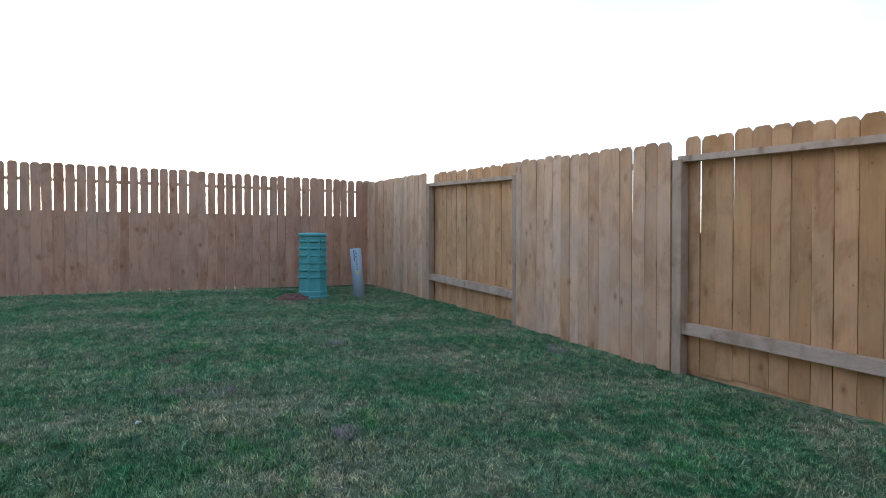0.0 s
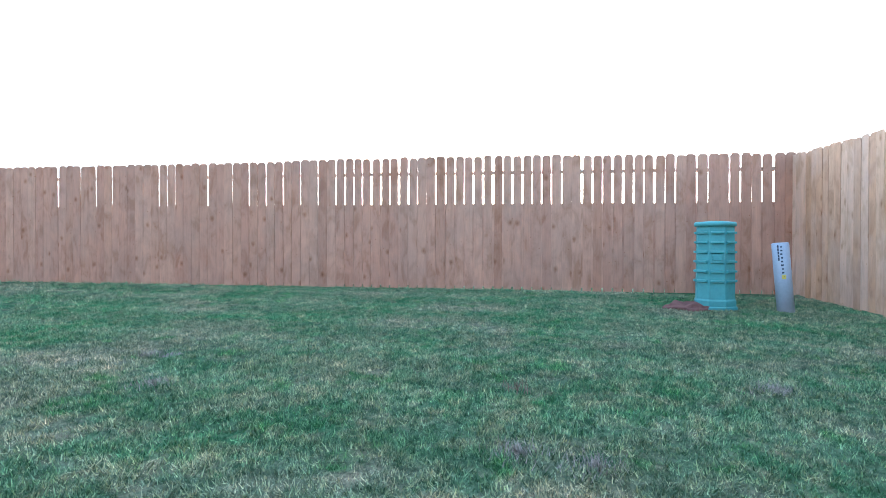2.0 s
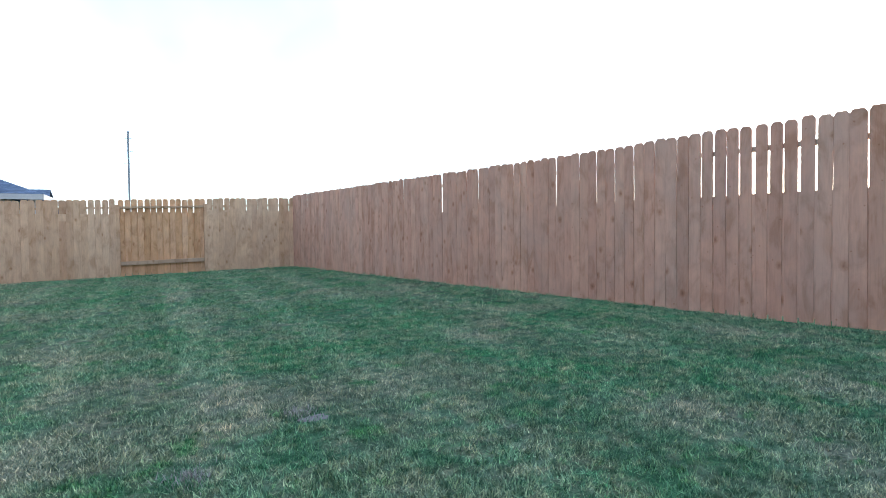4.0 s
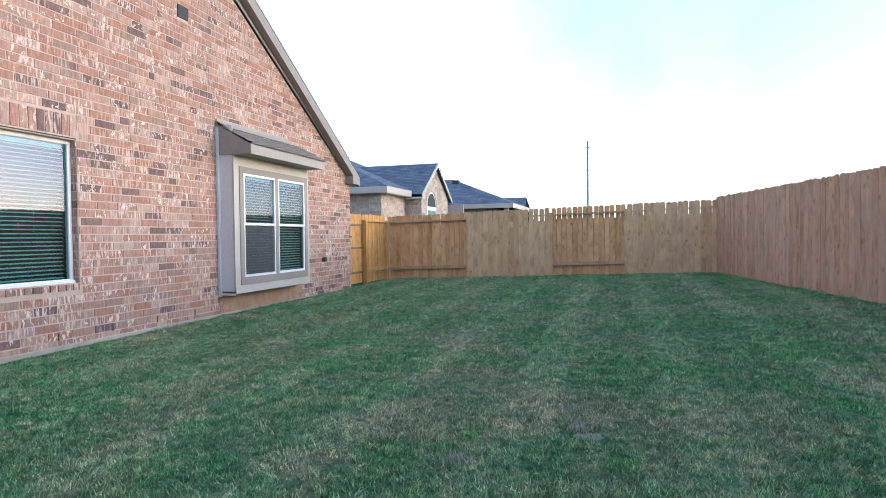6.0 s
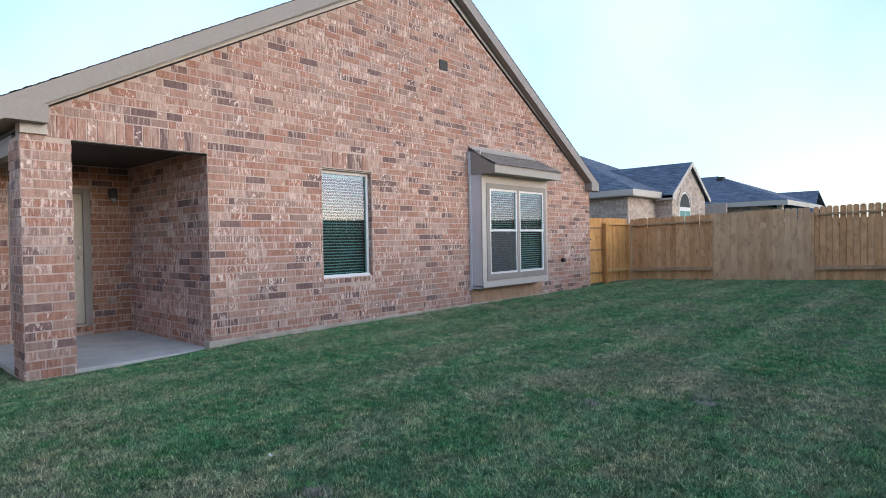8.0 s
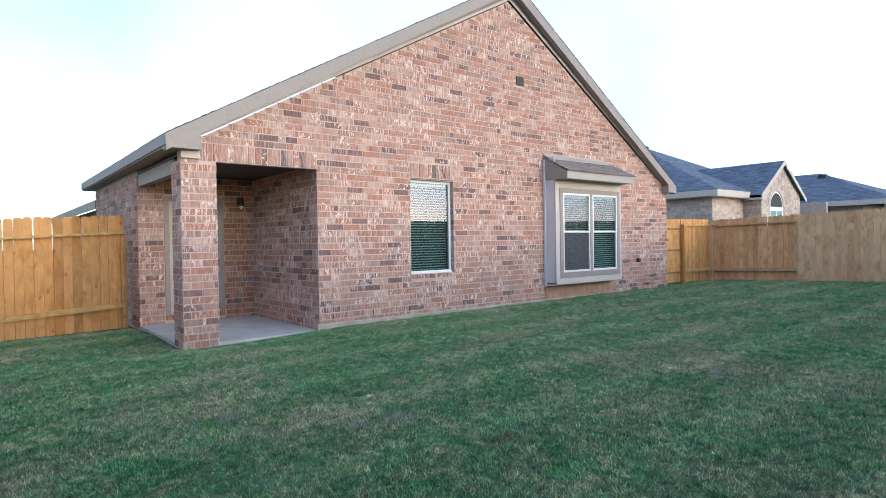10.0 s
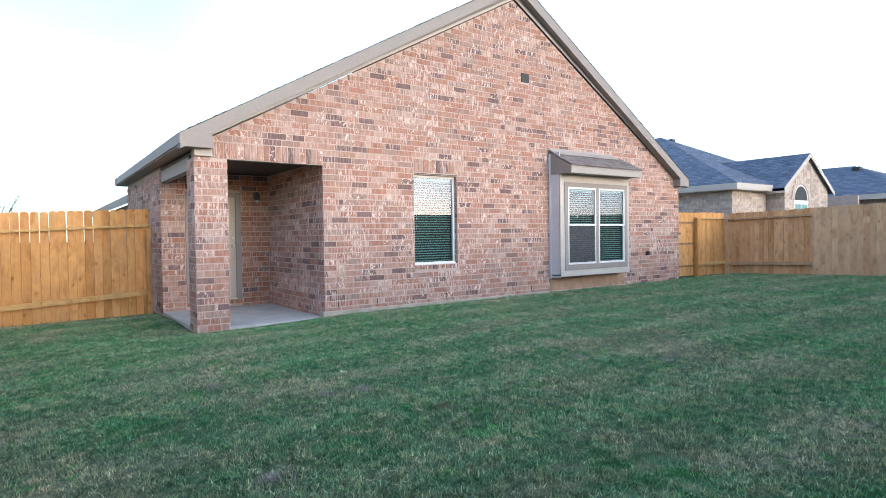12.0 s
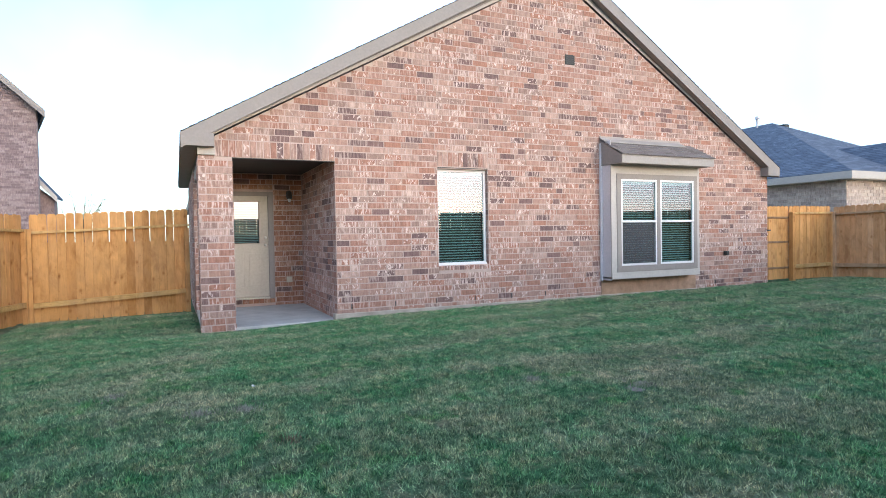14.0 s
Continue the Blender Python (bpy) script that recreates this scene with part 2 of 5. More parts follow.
# taupe ceiling paint with the porch's deep shade put into the colour
SHADED_CEILING = plain_mat("shaded_ceiling_paint", (0.045, 0.038, 0.036), 0.6, 0.06, 2, bumpy=0.03)
TEAL = plain_mat("green_plastic", (0.10, 0.36, 0.35), 0.5, 0.08, 3, bumpy=0.05)
PVC = plain_mat("grey_pvc", (0.42, 0.48, 0.55), 0.4, 0.05, 4, bumpy=0.02)
BLACK = plain_mat("black_metal", (0.03, 0.03, 0.03), 0.5, 0.1, 4, bumpy=0.02)
INK = plain_mat("dark_ink", (0.05, 0.06, 0.09), 0.6, 0.05, 4, bumpy=0.0)
YELLOW = plain_mat("yellow_sticker", (0.70, 0.55, 0.10), 0.5, 0.05, 4, bumpy=0.0)
STEEL = plain_mat("satin_nickel", (0.62, 0.58, 0.52), 0.3, 0.03, 4, metal=1.0, bumpy=0.0)
SOIL = plain_mat("red_soil", (0.20, 0.10, 0.085), 1.0, 0.3, 14, bumpy=0.9, spec=0.05)
# near-black colour that stands for the shade of unlit interiors
UNLIT_ROOM = plain_mat("unlit_room_shade", (0.05, 0.055, 0.06), 0.9, 0.1, 2, bumpy=0.0)
MAST = plain_mat("galvanised", (0.22, 0.21, 0.21), 0.6, 0.05, 2, bumpy=0.0)
TWIG = plain_mat("bark", (0.12, 0.085, 0.06), 0.9, 0.2, 20, bumpy=0.3)
LEAF = plain_mat("leaf", (0.075, 0.10, 0.04), 0.6, 0.3, 12, bumpy=0.1)


def shingle_mat(name, tones):
    m, nt, b = mat(name, 0.95, 0, 0.15)
    r = rand_of(nt, True)
    v = geo_coords(nt)
    n = noise_tex(nt, v, 90, 3)
    c = ramp(nt, r, [(i / (len(tones) - 1), t) for i, t in enumerate(tones)])
    c = mix(nt, c, ramp(nt, n, [(0.3, (0.75, 0.75, 0.75)), (0.7, (1.25, 1.25, 1.25))]), 1.0, 'MULTIPLY')
    nt.links.new(c, b.inputs["Base Color"])
    bump(nt, b, n, 0.5, 0.004)
    return m


SHINGLE = shingle_mat("shingle_grey", [(0.05, 0.06, 0.085), (0.08, 0.095, 0.13), (0.065, 0.075, 0.105), (0.10, 0.115, 0.15)])
SHINGLE_OWN = shingle_mat("shingle_brown", [(0.15, 0.125, 0.12), (0.21, 0.185, 0.18), (0.18, 0.15, 0.15)])


def glass_mat():
    m = bpy.data.materials.new("window_glass")
    m.use_nodes = True
    nt = m.node_tree
    nt.nodes.clear()
    out = nt.nodes.new("ShaderNodeOutputMaterial")
    mx = nt.nodes.new("ShaderNodeMixShader")
    tr = nt.nodes.new("ShaderNodeBsdfTransparent")
    tr.inputs["Color"].default_value = (0.52, 0.76, 0.74, 1)
    gl = nt.nodes.new("ShaderNodeBsdfGlossy")
    gl.inputs["Roughness"].default_value = 0.0
    gl.inputs["Color"].default_value = (0.95, 0.77, 0.98, 1)
    mx.inputs[0].default_value = 0.10
    nt.links.new(tr.outputs[0], mx.inputs[1])
    nt.links.new(gl.outputs[0], mx.inputs[2])
    nt.links.new(mx.outputs[0], out.inputs["Surface"])
    return m


GLASS = glass_mat()


def screen_mat():
    m, nt, b = mat("insect_mesh", 0.8, 0, 0.2)
    out = nt.nodes["Material Output"]
    b.inputs["Base Color"].default_value = (0.10, 0.10, 0.11, 1)
    mx = nt.nodes.new("ShaderNodeMixShader")
    tr = nt.nodes.new("ShaderNodeBsdfTransparent")
    mx.inputs[0].default_value = 0.45
    nt.links.new(tr.outputs[0], mx.inputs[1])
    nt.links.new(b.outputs[0], mx.inputs[2])
    nt.links.new(mx.outputs[0], out.inputs["Surface"])
    return m


SCREEN = screen_mat()


def lawn_colour(nt, island):
    """Green and straw patches at two scales, with mowing stripes that run with the yard."""
    v = geo_coords(nt)
    n1 = noise_tex(nt, v, 0.75, 5, 0.65, 0.5)
    n2 = noise_tex(nt, v, 5.5, 4, 0.7)
    base = ramp(nt, n1, [(0.36, (0.075, 0.225, 0.110)), (0.5, (0.145, 0.250, 0.155)), (0.64, (0.265, 0.275, 0.205))])
    straw = ramp(nt, n2, [(0.46, (0, 0, 0)), (0.70, (1, 1, 1))])
    k = nt.nodes.new("ShaderNodeMath")
    k.operation = 'MULTIPLY'
    k.inputs[1].default_value = 0.72
    nt.links.new(straw, k.inputs[0])
    c = mix(nt, base, (0.41, 0.36, 0.255), k.outputs[0])
    n3 = noise_tex(nt, v, 2.6, 5, 0.7, 0.3)
    bare = ramp(nt, n3, [(0.66, (0, 0, 0)), (0.78, (0.7, 0.7, 0.7))])
    c = mix(nt, c, (0.31, 0.275, 0.265), bare)
    n4 = noise_tex(nt, v, 3.4, 4, 0.65, 0.2)
    lush = ramp(nt, n4, [(0.58, (0, 0, 0)), (0.68, (0.8, 0.8, 0.8))])
    c = mix(nt, c, (0.085, 0.25, 0.095), lush)
    n6 = noise_tex(nt, v, 13, 4, 0.7)
    c = mix(nt, c, ramp(nt, n6, [(0.36, (0.50, 0.60, 0.50)), (0.5, (1, 1, 0.95)), (0.64, (1.45, 1.34, 1.26))]), 1.0, 'MULTIPLY')
    sep = nt.nodes.new("ShaderNodeSeparateXYZ")
    nt.links.new(v, sep.inputs[0])
    wob = nt.nodes.new("ShaderNodeMath")
    wob.operation = 'MULTIPLY_ADD'
    wob.inputs[1].default_value = 5.7
    nt.links.new(sep.outputs[0], wob.inputs[0])
    nt.links.new(n1, wob.inputs[2])
    sn = nt.nodes.new("ShaderNodeMath")
    sn.operation = 'SINE'
    nt.links.new(wob.outputs[0], sn.inputs[0])
    stripe = ramp(nt, sn.outputs[0], [(0.0, (0.86, 0.90, 0.87)), (0.7, (1.09, 1.06, 1.07))])
    c = mix(nt, c, stripe, 1.0, 'MULTIPLY')
    if island:
        r = rand_of(nt, True)
        c = mix(nt, c, ramp(nt, r, [(0.0, (0.30, 0.40, 0.34)), (0.42, (0.92, 1, 0.94)), (0.76, (1.65, 1.58, 1.42)), (1.0, (2.45, 2.2, 1.9))]), 1.0, 'MULTIPLY')
    return c, n2


mg, ntg, bgr = mat("grass_blade", 0.7, 0, 0.25)
cg, _ = lawn_colour(ntg, True)
ntg.links.new(cg, bgr.inputs["Base Color"])
GRASS = mg
mt, ntt, btt = mat("turf", 1.0, 0, 0.05)
ct, ht = lawn_colour(ntt, False)
hf = noise_tex(ntt, geo_coords(ntt), 55, 4, 0.7)
ct = mix(ntt, ct, ramp(ntt, hf, [(0.3, (0.25, 0.25, 0.24)), (0.7, (0.80, 0.80, 0.76))]), 1.0, 'MULTIPLY')
ntt.links.new(ct, btt.inputs["Base Color"])
bump(ntt, btt, hf, 0.8, 0.02)
TURF = mt


# ---- mesh helpers ----
def gz(x, y):
    """Height of the ground: it falls gently towards the house."""
    x, y = min(max(x, -13), 9), min(max(y, -19), 6)
    dip = 0.014 * min(max(x + 8, 0), 7) * min(max((y - 0.5) / 3, 0), 1) * min(max((2 - x) / 3, 0), 1)
    dip += 0.06 * min(max(x / 1.5, 0), 1) * min(max((y + 2.6) / 1.5, 0), 1) * min(max((1.6 - y) / 1.2, 0), 1) * min(max(3.4 - x, 0), 1)
    return -0.1975 - 0.02748 * x - 0.00691 * y - dip


def link_bm(name, bm, material, parent=None, label="", smooth=False):
    me = bpy.data.meshes.new(name)
    bmesh.ops.recalc_face_normals(bm, faces=bm.faces[:])
    bm.to_mesh(me)
    bm.free()
    me.materials.append(material)
    if smooth:
        me.polygons.foreach_set("use_smooth", [True] * len(me.polygons))
    ob = new(name, me)
    if parent:
        ob.parent = parent
    if label:
        ob["label"] = label
    return ob


def part(name, bm, material, parent, label="", smooth=False):
    return link_bm(name, bm, material, parent, label, smooth)


def empty(name, label, category, group="", kind="", at=(0, 0, 0)):
    ob = new(name)
    ob.location = at
    ob.empty_display_size = 0.2
    return tagged(ob, label, category, group, kind)


def mesh_share(name, data, parent, m):
    ob = new(name, data)
    ob.parent = parent
    ob.matrix_basis = m
    return ob


def box_bm(x0, x1, y0, y1, z0, z1, bevel=0.0, bm=None):
    bm2 = bmesh.new()
    bmesh.ops.create_cube(bm2, size=1)
    for v in bm2.verts:
        v.co = Vector((x0 + (v.co.x + 0.5) * (x1 - x0), y0 + (v.co.y + 0.5) * (y1 - y0), z0 + (v.co.z + 0.5) * (z1 - z0)))
    if bevel:
        bmesh.ops.bevel(bm2, geom=bm2.edges[:], offset=bevel, segments=1, affect='EDGES')
    if bm is None:
        return bm2
    tmp = bpy.data.meshes.new("tmp")
    bm2.to_mesh(tmp)
    bm2.free()
    bm.from_mesh(tmp)
    bpy.data.meshes.remove(tmp)
    return bm


def prism_bm(poly, axis, a, b, bm=None):
    """A polygon given in two coordinates, drawn out along the third axis from a to b."""
    bm = bm or bmesh.new()

    def place(p, q):
        return {"x": (q, p[0], p[1]), "y": (p[0], q, p[1]), "z": (p[0], p[1], q)}[axis]
    lo = [bm.verts.new(place(p, a)) for p in poly]
    hi = [bm.verts.new(place(p, b)) for p in poly]
    bm.faces.new(lo)
    bm.faces.new(hi[::-1])
    for i in range(len(poly)):
        j = (i + 1) % len(poly)
        bm.faces.new((lo[i], hi[i], hi[j], lo[j]))
    return bm


def lathe_bm(profile, n=32, bm=None):
    bm = bm or bmesh.new()
    rings = [[bm.verts.new((r * math.cos(2 * math.pi * k / n), r * math.sin(2 * math.pi * k / n), z)) for k in range(n)] for r, z in profile]
    for a, b in zip(rings, rings[1:]):
        for k in range(n):
            bm.faces.new((a[k], a[(k + 1) % n], b[(k + 1) % n], b[k]))
    bm.faces.new(rings[0][::-1])
    bm.faces.new(rings[-1])
    return bm


# ---- ground ----
gx = sorted(set([-600, -200, -80, -40, -25] + [round(-14 + 0.5 * i, 2) for i in range(48)] + [14, 25, 40, 80, 200, 600]))
gy = sorted(set([-600, -250, -120, -60, -35, -25] + [round(-19 + 0.5 * i, 2) for i in range(52)] + [12, 20, 40, 100, 250, 600]))
verts = [(x, y, gz(x, y) + (0.012 * noise.noise((x * 0.9, y * 0.9, 3.1)) if -10 < x < 5 and -15 < y < 3 else 0)) for y in gy for x in gx]
nxg = len(gx)
faces = [(j * nxg + i, j * nxg + i + 1, (j + 1) * nxg + i + 1, (j + 1) * nxg + i) for j in range(len(gy) - 1) for i in range(nxg - 1)]
gme = bpy.data.meshes.new("ground")
gme.from_pydata(verts, [], faces)
gme.materials.append(TURF)
ground = tagged(new("ground", gme), "mown lawn turf with straw patches", "ground", kind="structure")

# ---- plan of the fences (the yard's corners) ----
NW, NBEND, NE = Vector((-10.40, 2.37)), Vector((-0.60, 4.17)), Vector((4.95, 2.82))
EHOUSE = Vector((5.22, 0.03))
SW, SE, GATE = Vector((-7.40, -15.78)), Vector((1.78, -15.78)), Vector((1.74, -14.05))


def picket_mesh(name, w, h, th, ear, material):
    """A dog-eared picket, its foot at the origin, its face along local x, thickness along y."""
    bm = prism_bm([(-w / 2, 0), (w / 2, 0), (w / 2, h - ear), (w / 2 - ear * 0.8, h), (-w / 2 + ear * 0.8, h), (-w / 2, h - ear)], "y", 0, th)
    bmesh.ops.recalc_face_normals(bm, faces=bm.faces[:])
    me = bpy.data.meshes.new(name)
    bm.to_mesh(me)
    bm.free()
    me.materials.append(material)
    return me


PICKETS = {}


def fence(name, label, A, B, panels, wood, rail_wood, inside, gap=lambda s: 0.003, height=1.90, backing=0.0, pitch=0.142, rails_z=(0.36, 1.73), rise=lambda s: 0.0, rail_rise=lambda s: 0.0, back_wood=None):
    """A run of fence from A to B. panels: (from, to, face): face 1 has the pickets on the yard's side, -1 shows rails and posts."""
    root = empty(name, label, "fence", kind="structure")
    d = (B - A)
    length = d.length
    u = d / length
    nrm = Vector((-u.y, u.x)) * inside
    ang = math.degrees(math.atan2(u.y, u.x))
    rnd = random.Random(len(name) * 7 + int(length * 100))
    for s0, s1, face in panels:
        s0, s1 = max(0, s0), min(length, s1)
        off = 0.045 if face > 0 else -0.061     # pickets on the near or far side of the rails
        n = max(1, round((s1 - s0) / pitch))
        for i in range(n):
            s = s0 + (i + 0.5) * (s1 - s0) / n
            g = gap(s)
            w = round((s1 - s0) / n - g + rnd.uniform(-0.004, 0.002) * (g < 0.02), 3)
            w = max(0.08, w)
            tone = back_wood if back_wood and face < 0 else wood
            key = (round(w, 2), tone.name, height)
            if key not in PICKETS:
                PICKETS[key] = picket_mesh("picket", key[0], height, 0.016, 0.032, tone)
            p = A + u * s + nrm * off
            z = gz(p.x, p.y) + 0.015 + rise(s) + rnd.uniform(-0.012, 0.012)
            ob = mesh_share("picket", PICKETS[key], root, pose(p.x, p.y, z, rnd.uniform(-0.25, 0.25), rnd.uniform(-0.35, 0.35), ang))
            ob.scale = (w / key[0], 1, 1)
        for rz in rails_z:
            a, b = A + u * s0, A + u * s1
            bm = bmesh.new()
            hr = 0.045 if rz < 1 else 0.024
            za, zb = gz(a.x, a.y) + rz + rail_rise(s0), gz(b.x, b.y) + rz + rail_rise(s1)
            vs = []
            for q, zq in ((a, za), (b, zb)):
                for dn, dz in ((0.032, -hr), (0.032, hr), (-0.042, hr), (-0.042, -hr)):
                    w2 = q + nrm * dn
                    vs.append(bm.verts.new((w2.x, w2.y, zq + dz)))
            for f in ((0, 1, 2, 3), (7, 6, 5, 4), (0, 4, 5, 1), (1, 5, 6, 2), (2, 6, 7, 3), (3, 7, 4, 0)):
                bm.faces.new([vs[k] for k in f])
            part("rail", bm, rail_wood, root, "grey-brown rail")
        for s in (s0, s1):
            p = A + u * min(max(s, 0.05), length - 0.05) - nrm * (0.0 if face < 0 else 0.05)
            bm = box_bm(-0.045, 0.045, -0.045, 0.045, 0, 1.78, 0.004)
            ob = part("post", bm, POST if rail_wood is RAIL else wood, root)
            ob.matrix_basis = pose(p.x, p.y, gz(p.x, p.y) - 0.02, 0, 0, ang)
    if backing:
        for s0, s1, face in panels:
            s0, s1 = max(0, s0), min(length, s1)
            k = max(1, round((s1 - s0) / 2.4))
            for i in range(k):
                w2 = (s1 - s0) / k
                p = A + u * (s0 + (i + 0.5) * w2) + nrm * ((0.0500 if face > 0 else -0.067) if inside > 0 else (0.0330 if face > 0 else -0.083))
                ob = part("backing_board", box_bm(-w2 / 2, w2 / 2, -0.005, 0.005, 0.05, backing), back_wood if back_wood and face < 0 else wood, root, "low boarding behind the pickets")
                ob.matrix_basis = pose(p.x, p.y, gz(p.x, p.y), 0, 0, ang)
    return root


def west_gap(s):
    # s runs from the north-west corner southwards; shrunken boards leave open joints in the northern half
    r = math.sin(s * 91.7) * 0.5 + 0.5
    if s < 1.4:
        return 0.016 if r > 0.66 else 0.002
    if s < 6.9:
        return 0.013 + 0.014 * r if r > 0.10 else 0.004
    if 6.9 <= s < 9.4:
        return 0.012 if r > 0.6 else 0.003
    return 0.012 if r > 0.94 else 0.002


LW = (SW - NW).length
fence("fence_west", "long weathered cedar picket fence with open joints", NW, SW, [(0, LW - 0.02, 1)], CEDAR, RAIL, 1, west_gap, 1.97, 1.27,
      rise=lambda s: -0.040 + 0.032 * min(max((s - 1.5) / 2, 0), 1) * min(max((8.5 - s) / 2, 0), 1))
LN = (NBEND - NW).length
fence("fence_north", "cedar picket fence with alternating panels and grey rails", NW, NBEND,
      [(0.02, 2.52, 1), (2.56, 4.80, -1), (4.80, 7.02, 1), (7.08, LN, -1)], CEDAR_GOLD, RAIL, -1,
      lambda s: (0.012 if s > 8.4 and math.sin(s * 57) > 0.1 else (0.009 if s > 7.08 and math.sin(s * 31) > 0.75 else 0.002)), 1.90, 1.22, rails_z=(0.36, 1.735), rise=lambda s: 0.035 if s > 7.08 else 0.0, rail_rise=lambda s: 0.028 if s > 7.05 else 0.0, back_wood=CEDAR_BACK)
LNE = (NE - NBEND).length
fence("fence_northeast", "new golden cedar picket fence", NBEND, NE, [(0, LNE, -1)], CEDAR_NEW, RAIL_NEW, -1, lambda s: 0.006, 2.0, 1.5)
LE = (EHOUSE - NE).length
fence("fence_east", "new golden cedar picket fence beside the porch", NE, EHOUSE, [(0.05, LE, -1)], CEDAR_NEW, RAIL_NEW, -1, lambda s: 0.010 if math.sin(s * 40) > 0.0 else 0.005, 2.15, 1.5,
      rise=lambda s: -0.14 + 0.045 * s, rail_rise=lambda s: -0.04 + 0.045 * s)
LS = (SE - SW).length
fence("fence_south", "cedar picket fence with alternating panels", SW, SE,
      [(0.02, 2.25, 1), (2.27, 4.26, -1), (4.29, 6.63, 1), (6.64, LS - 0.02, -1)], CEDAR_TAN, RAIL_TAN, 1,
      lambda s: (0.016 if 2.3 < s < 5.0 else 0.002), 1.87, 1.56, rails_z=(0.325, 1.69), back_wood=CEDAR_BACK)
fence("fence_southeast", "new golden cedar fence panel beside the gate", SE, GATE, [(0.02, (GATE - SE).length, -1)], CEDAR_NEW, RAIL_NEW, 1)


# ---- the house ----
HX, Y0, Y1 = 1.68, -0.05, -13.08       # brick face of the gable wall, and its two ends
BASE, LINTEL = -0.408, 2.45
APEX_Y, APEX_Z = -6.79, 6.48
PITCH_N, PITCH_S = 0.552, 0.602
BACK = 9.2                             # the far end of the house
COURSE, BLEN, JOINT = 0.108, 0.325, 0.011
house = empty("house", "brown brick single-storey house with a gable and a recessed porch", "house", at=(0, 0, 0))


def roof_z(y):
    return APEX_Z - (PITCH_N if y > APEX_Y else PITCH_S) * abs(y - APEX_Y)


def wall_poly(name, poly, axis, a, b, label=""):
    return part(name, prism_bm(poly, axis, a, b), MORTAR, house, label)


T = 0.20
xb = HX + 0.005                        # mortar face lies a little behind the brick face
wy0, wy1, wz0, wz1 = -4.11, -5.17, 0.60, 2.39      # bedroom window opening
ay0, ay1 = -0.56, -2.20                            # porch opening
wall_poly("wall", [(ay1, BASE), (wy0, BASE), (wy0, LINTEL), (ay1, LINTEL)], "x", xb, xb + T)
wall_poly("wall", [(wy0, BASE), (wy1, BASE), (wy1, wz0), (wy0, wz0)], "x", xb, xb + T)
wall_poly("wall", [(wy0, wz1), (wy1, wz1), (wy1, LINTEL), (wy0, LINTEL)], "x", xb, xb + T)
wall_poly("wall", [(wy1, BASE), (Y1 + 0.012, BASE), (Y1 + 0.012, LINTEL), (wy1, LINTEL)], "x", xb, xb + T)
wall_poly("wall", [(Y0 - 0.012, LINTEL), (Y1 + 0.012, LINTEL), (Y1 + 0.012, roof_z(Y1) - 0.12), (APEX_Y, APEX_Z - 0.12), (Y0 - 0.012, roof_z(Y0) - 0.12)], "x", xb, xb + T)
# porch: column, right-hand wall, back wall with the door, north wall beyond it
PX, DX = 2.18, 4.58
FLOOR = -0.25
wall_poly("column", [(Y0 - 0.005, BASE), (ay0 + 0.005, BASE), (ay0 + 0.005, LINTEL), (Y0 - 0.005, LINTEL)], "x", xb, PX - 0.005)
wall_poly("wall", [(xb + T, ay1 - 0.005), (DX + T, ay1 - 0.005), (DX + T, ay1 - T), (xb + T, ay1 - T)], "z", BASE, 2.62)
dy0, dy1, dz0, dz1 = -0.50, -1.60, -0.10, 2.14     # door frame's outer edges
for poly in ([(Y0 - 0.012, BASE), (dy0, BASE), (dy0, 2.62), (Y0 - 0.012, 2.62)], [(dy1, BASE), (ay1 - 0.012, BASE), (ay1 - 0.012, 2.62), (dy1, 2.62)],
             [(dy0, dz1), (dy1, dz1), (dy1, 2.62), (dy0, 2.62)], [(dy0, BASE), (dy1, BASE), (dy1, dz0), (dy0, dz0)]):
    wall_poly("wall", poly, "x", DX + 0.005, DX + T)
wall_poly("wall", [(DX + T, Y0 - 0.012), (BACK, Y0 - 0.012), (BACK, Y0 - T), (DX + T, Y0 - T)], "z", BASE, 2.60)
wall_poly("wall", [(xb + T, Y1 + 0.012), (BACK, Y1 + 0.012), (BACK, Y1 + T), (xb + T, Y1 + T)], "z", BASE, 2.60)
wall_poly("wall", [(Y0 - 0.2, BASE), (Y1 + 0.2, BASE), (Y1 + 0.2, 2.6), (APEX_Y, APEX_Z - 0.12), (Y0 - 0.2, 2.6)], "x", BACK - T, BACK)

# bricks: (centre, length, height, depth axis) collected by face, nearest ones as pieces of their own
BR = []


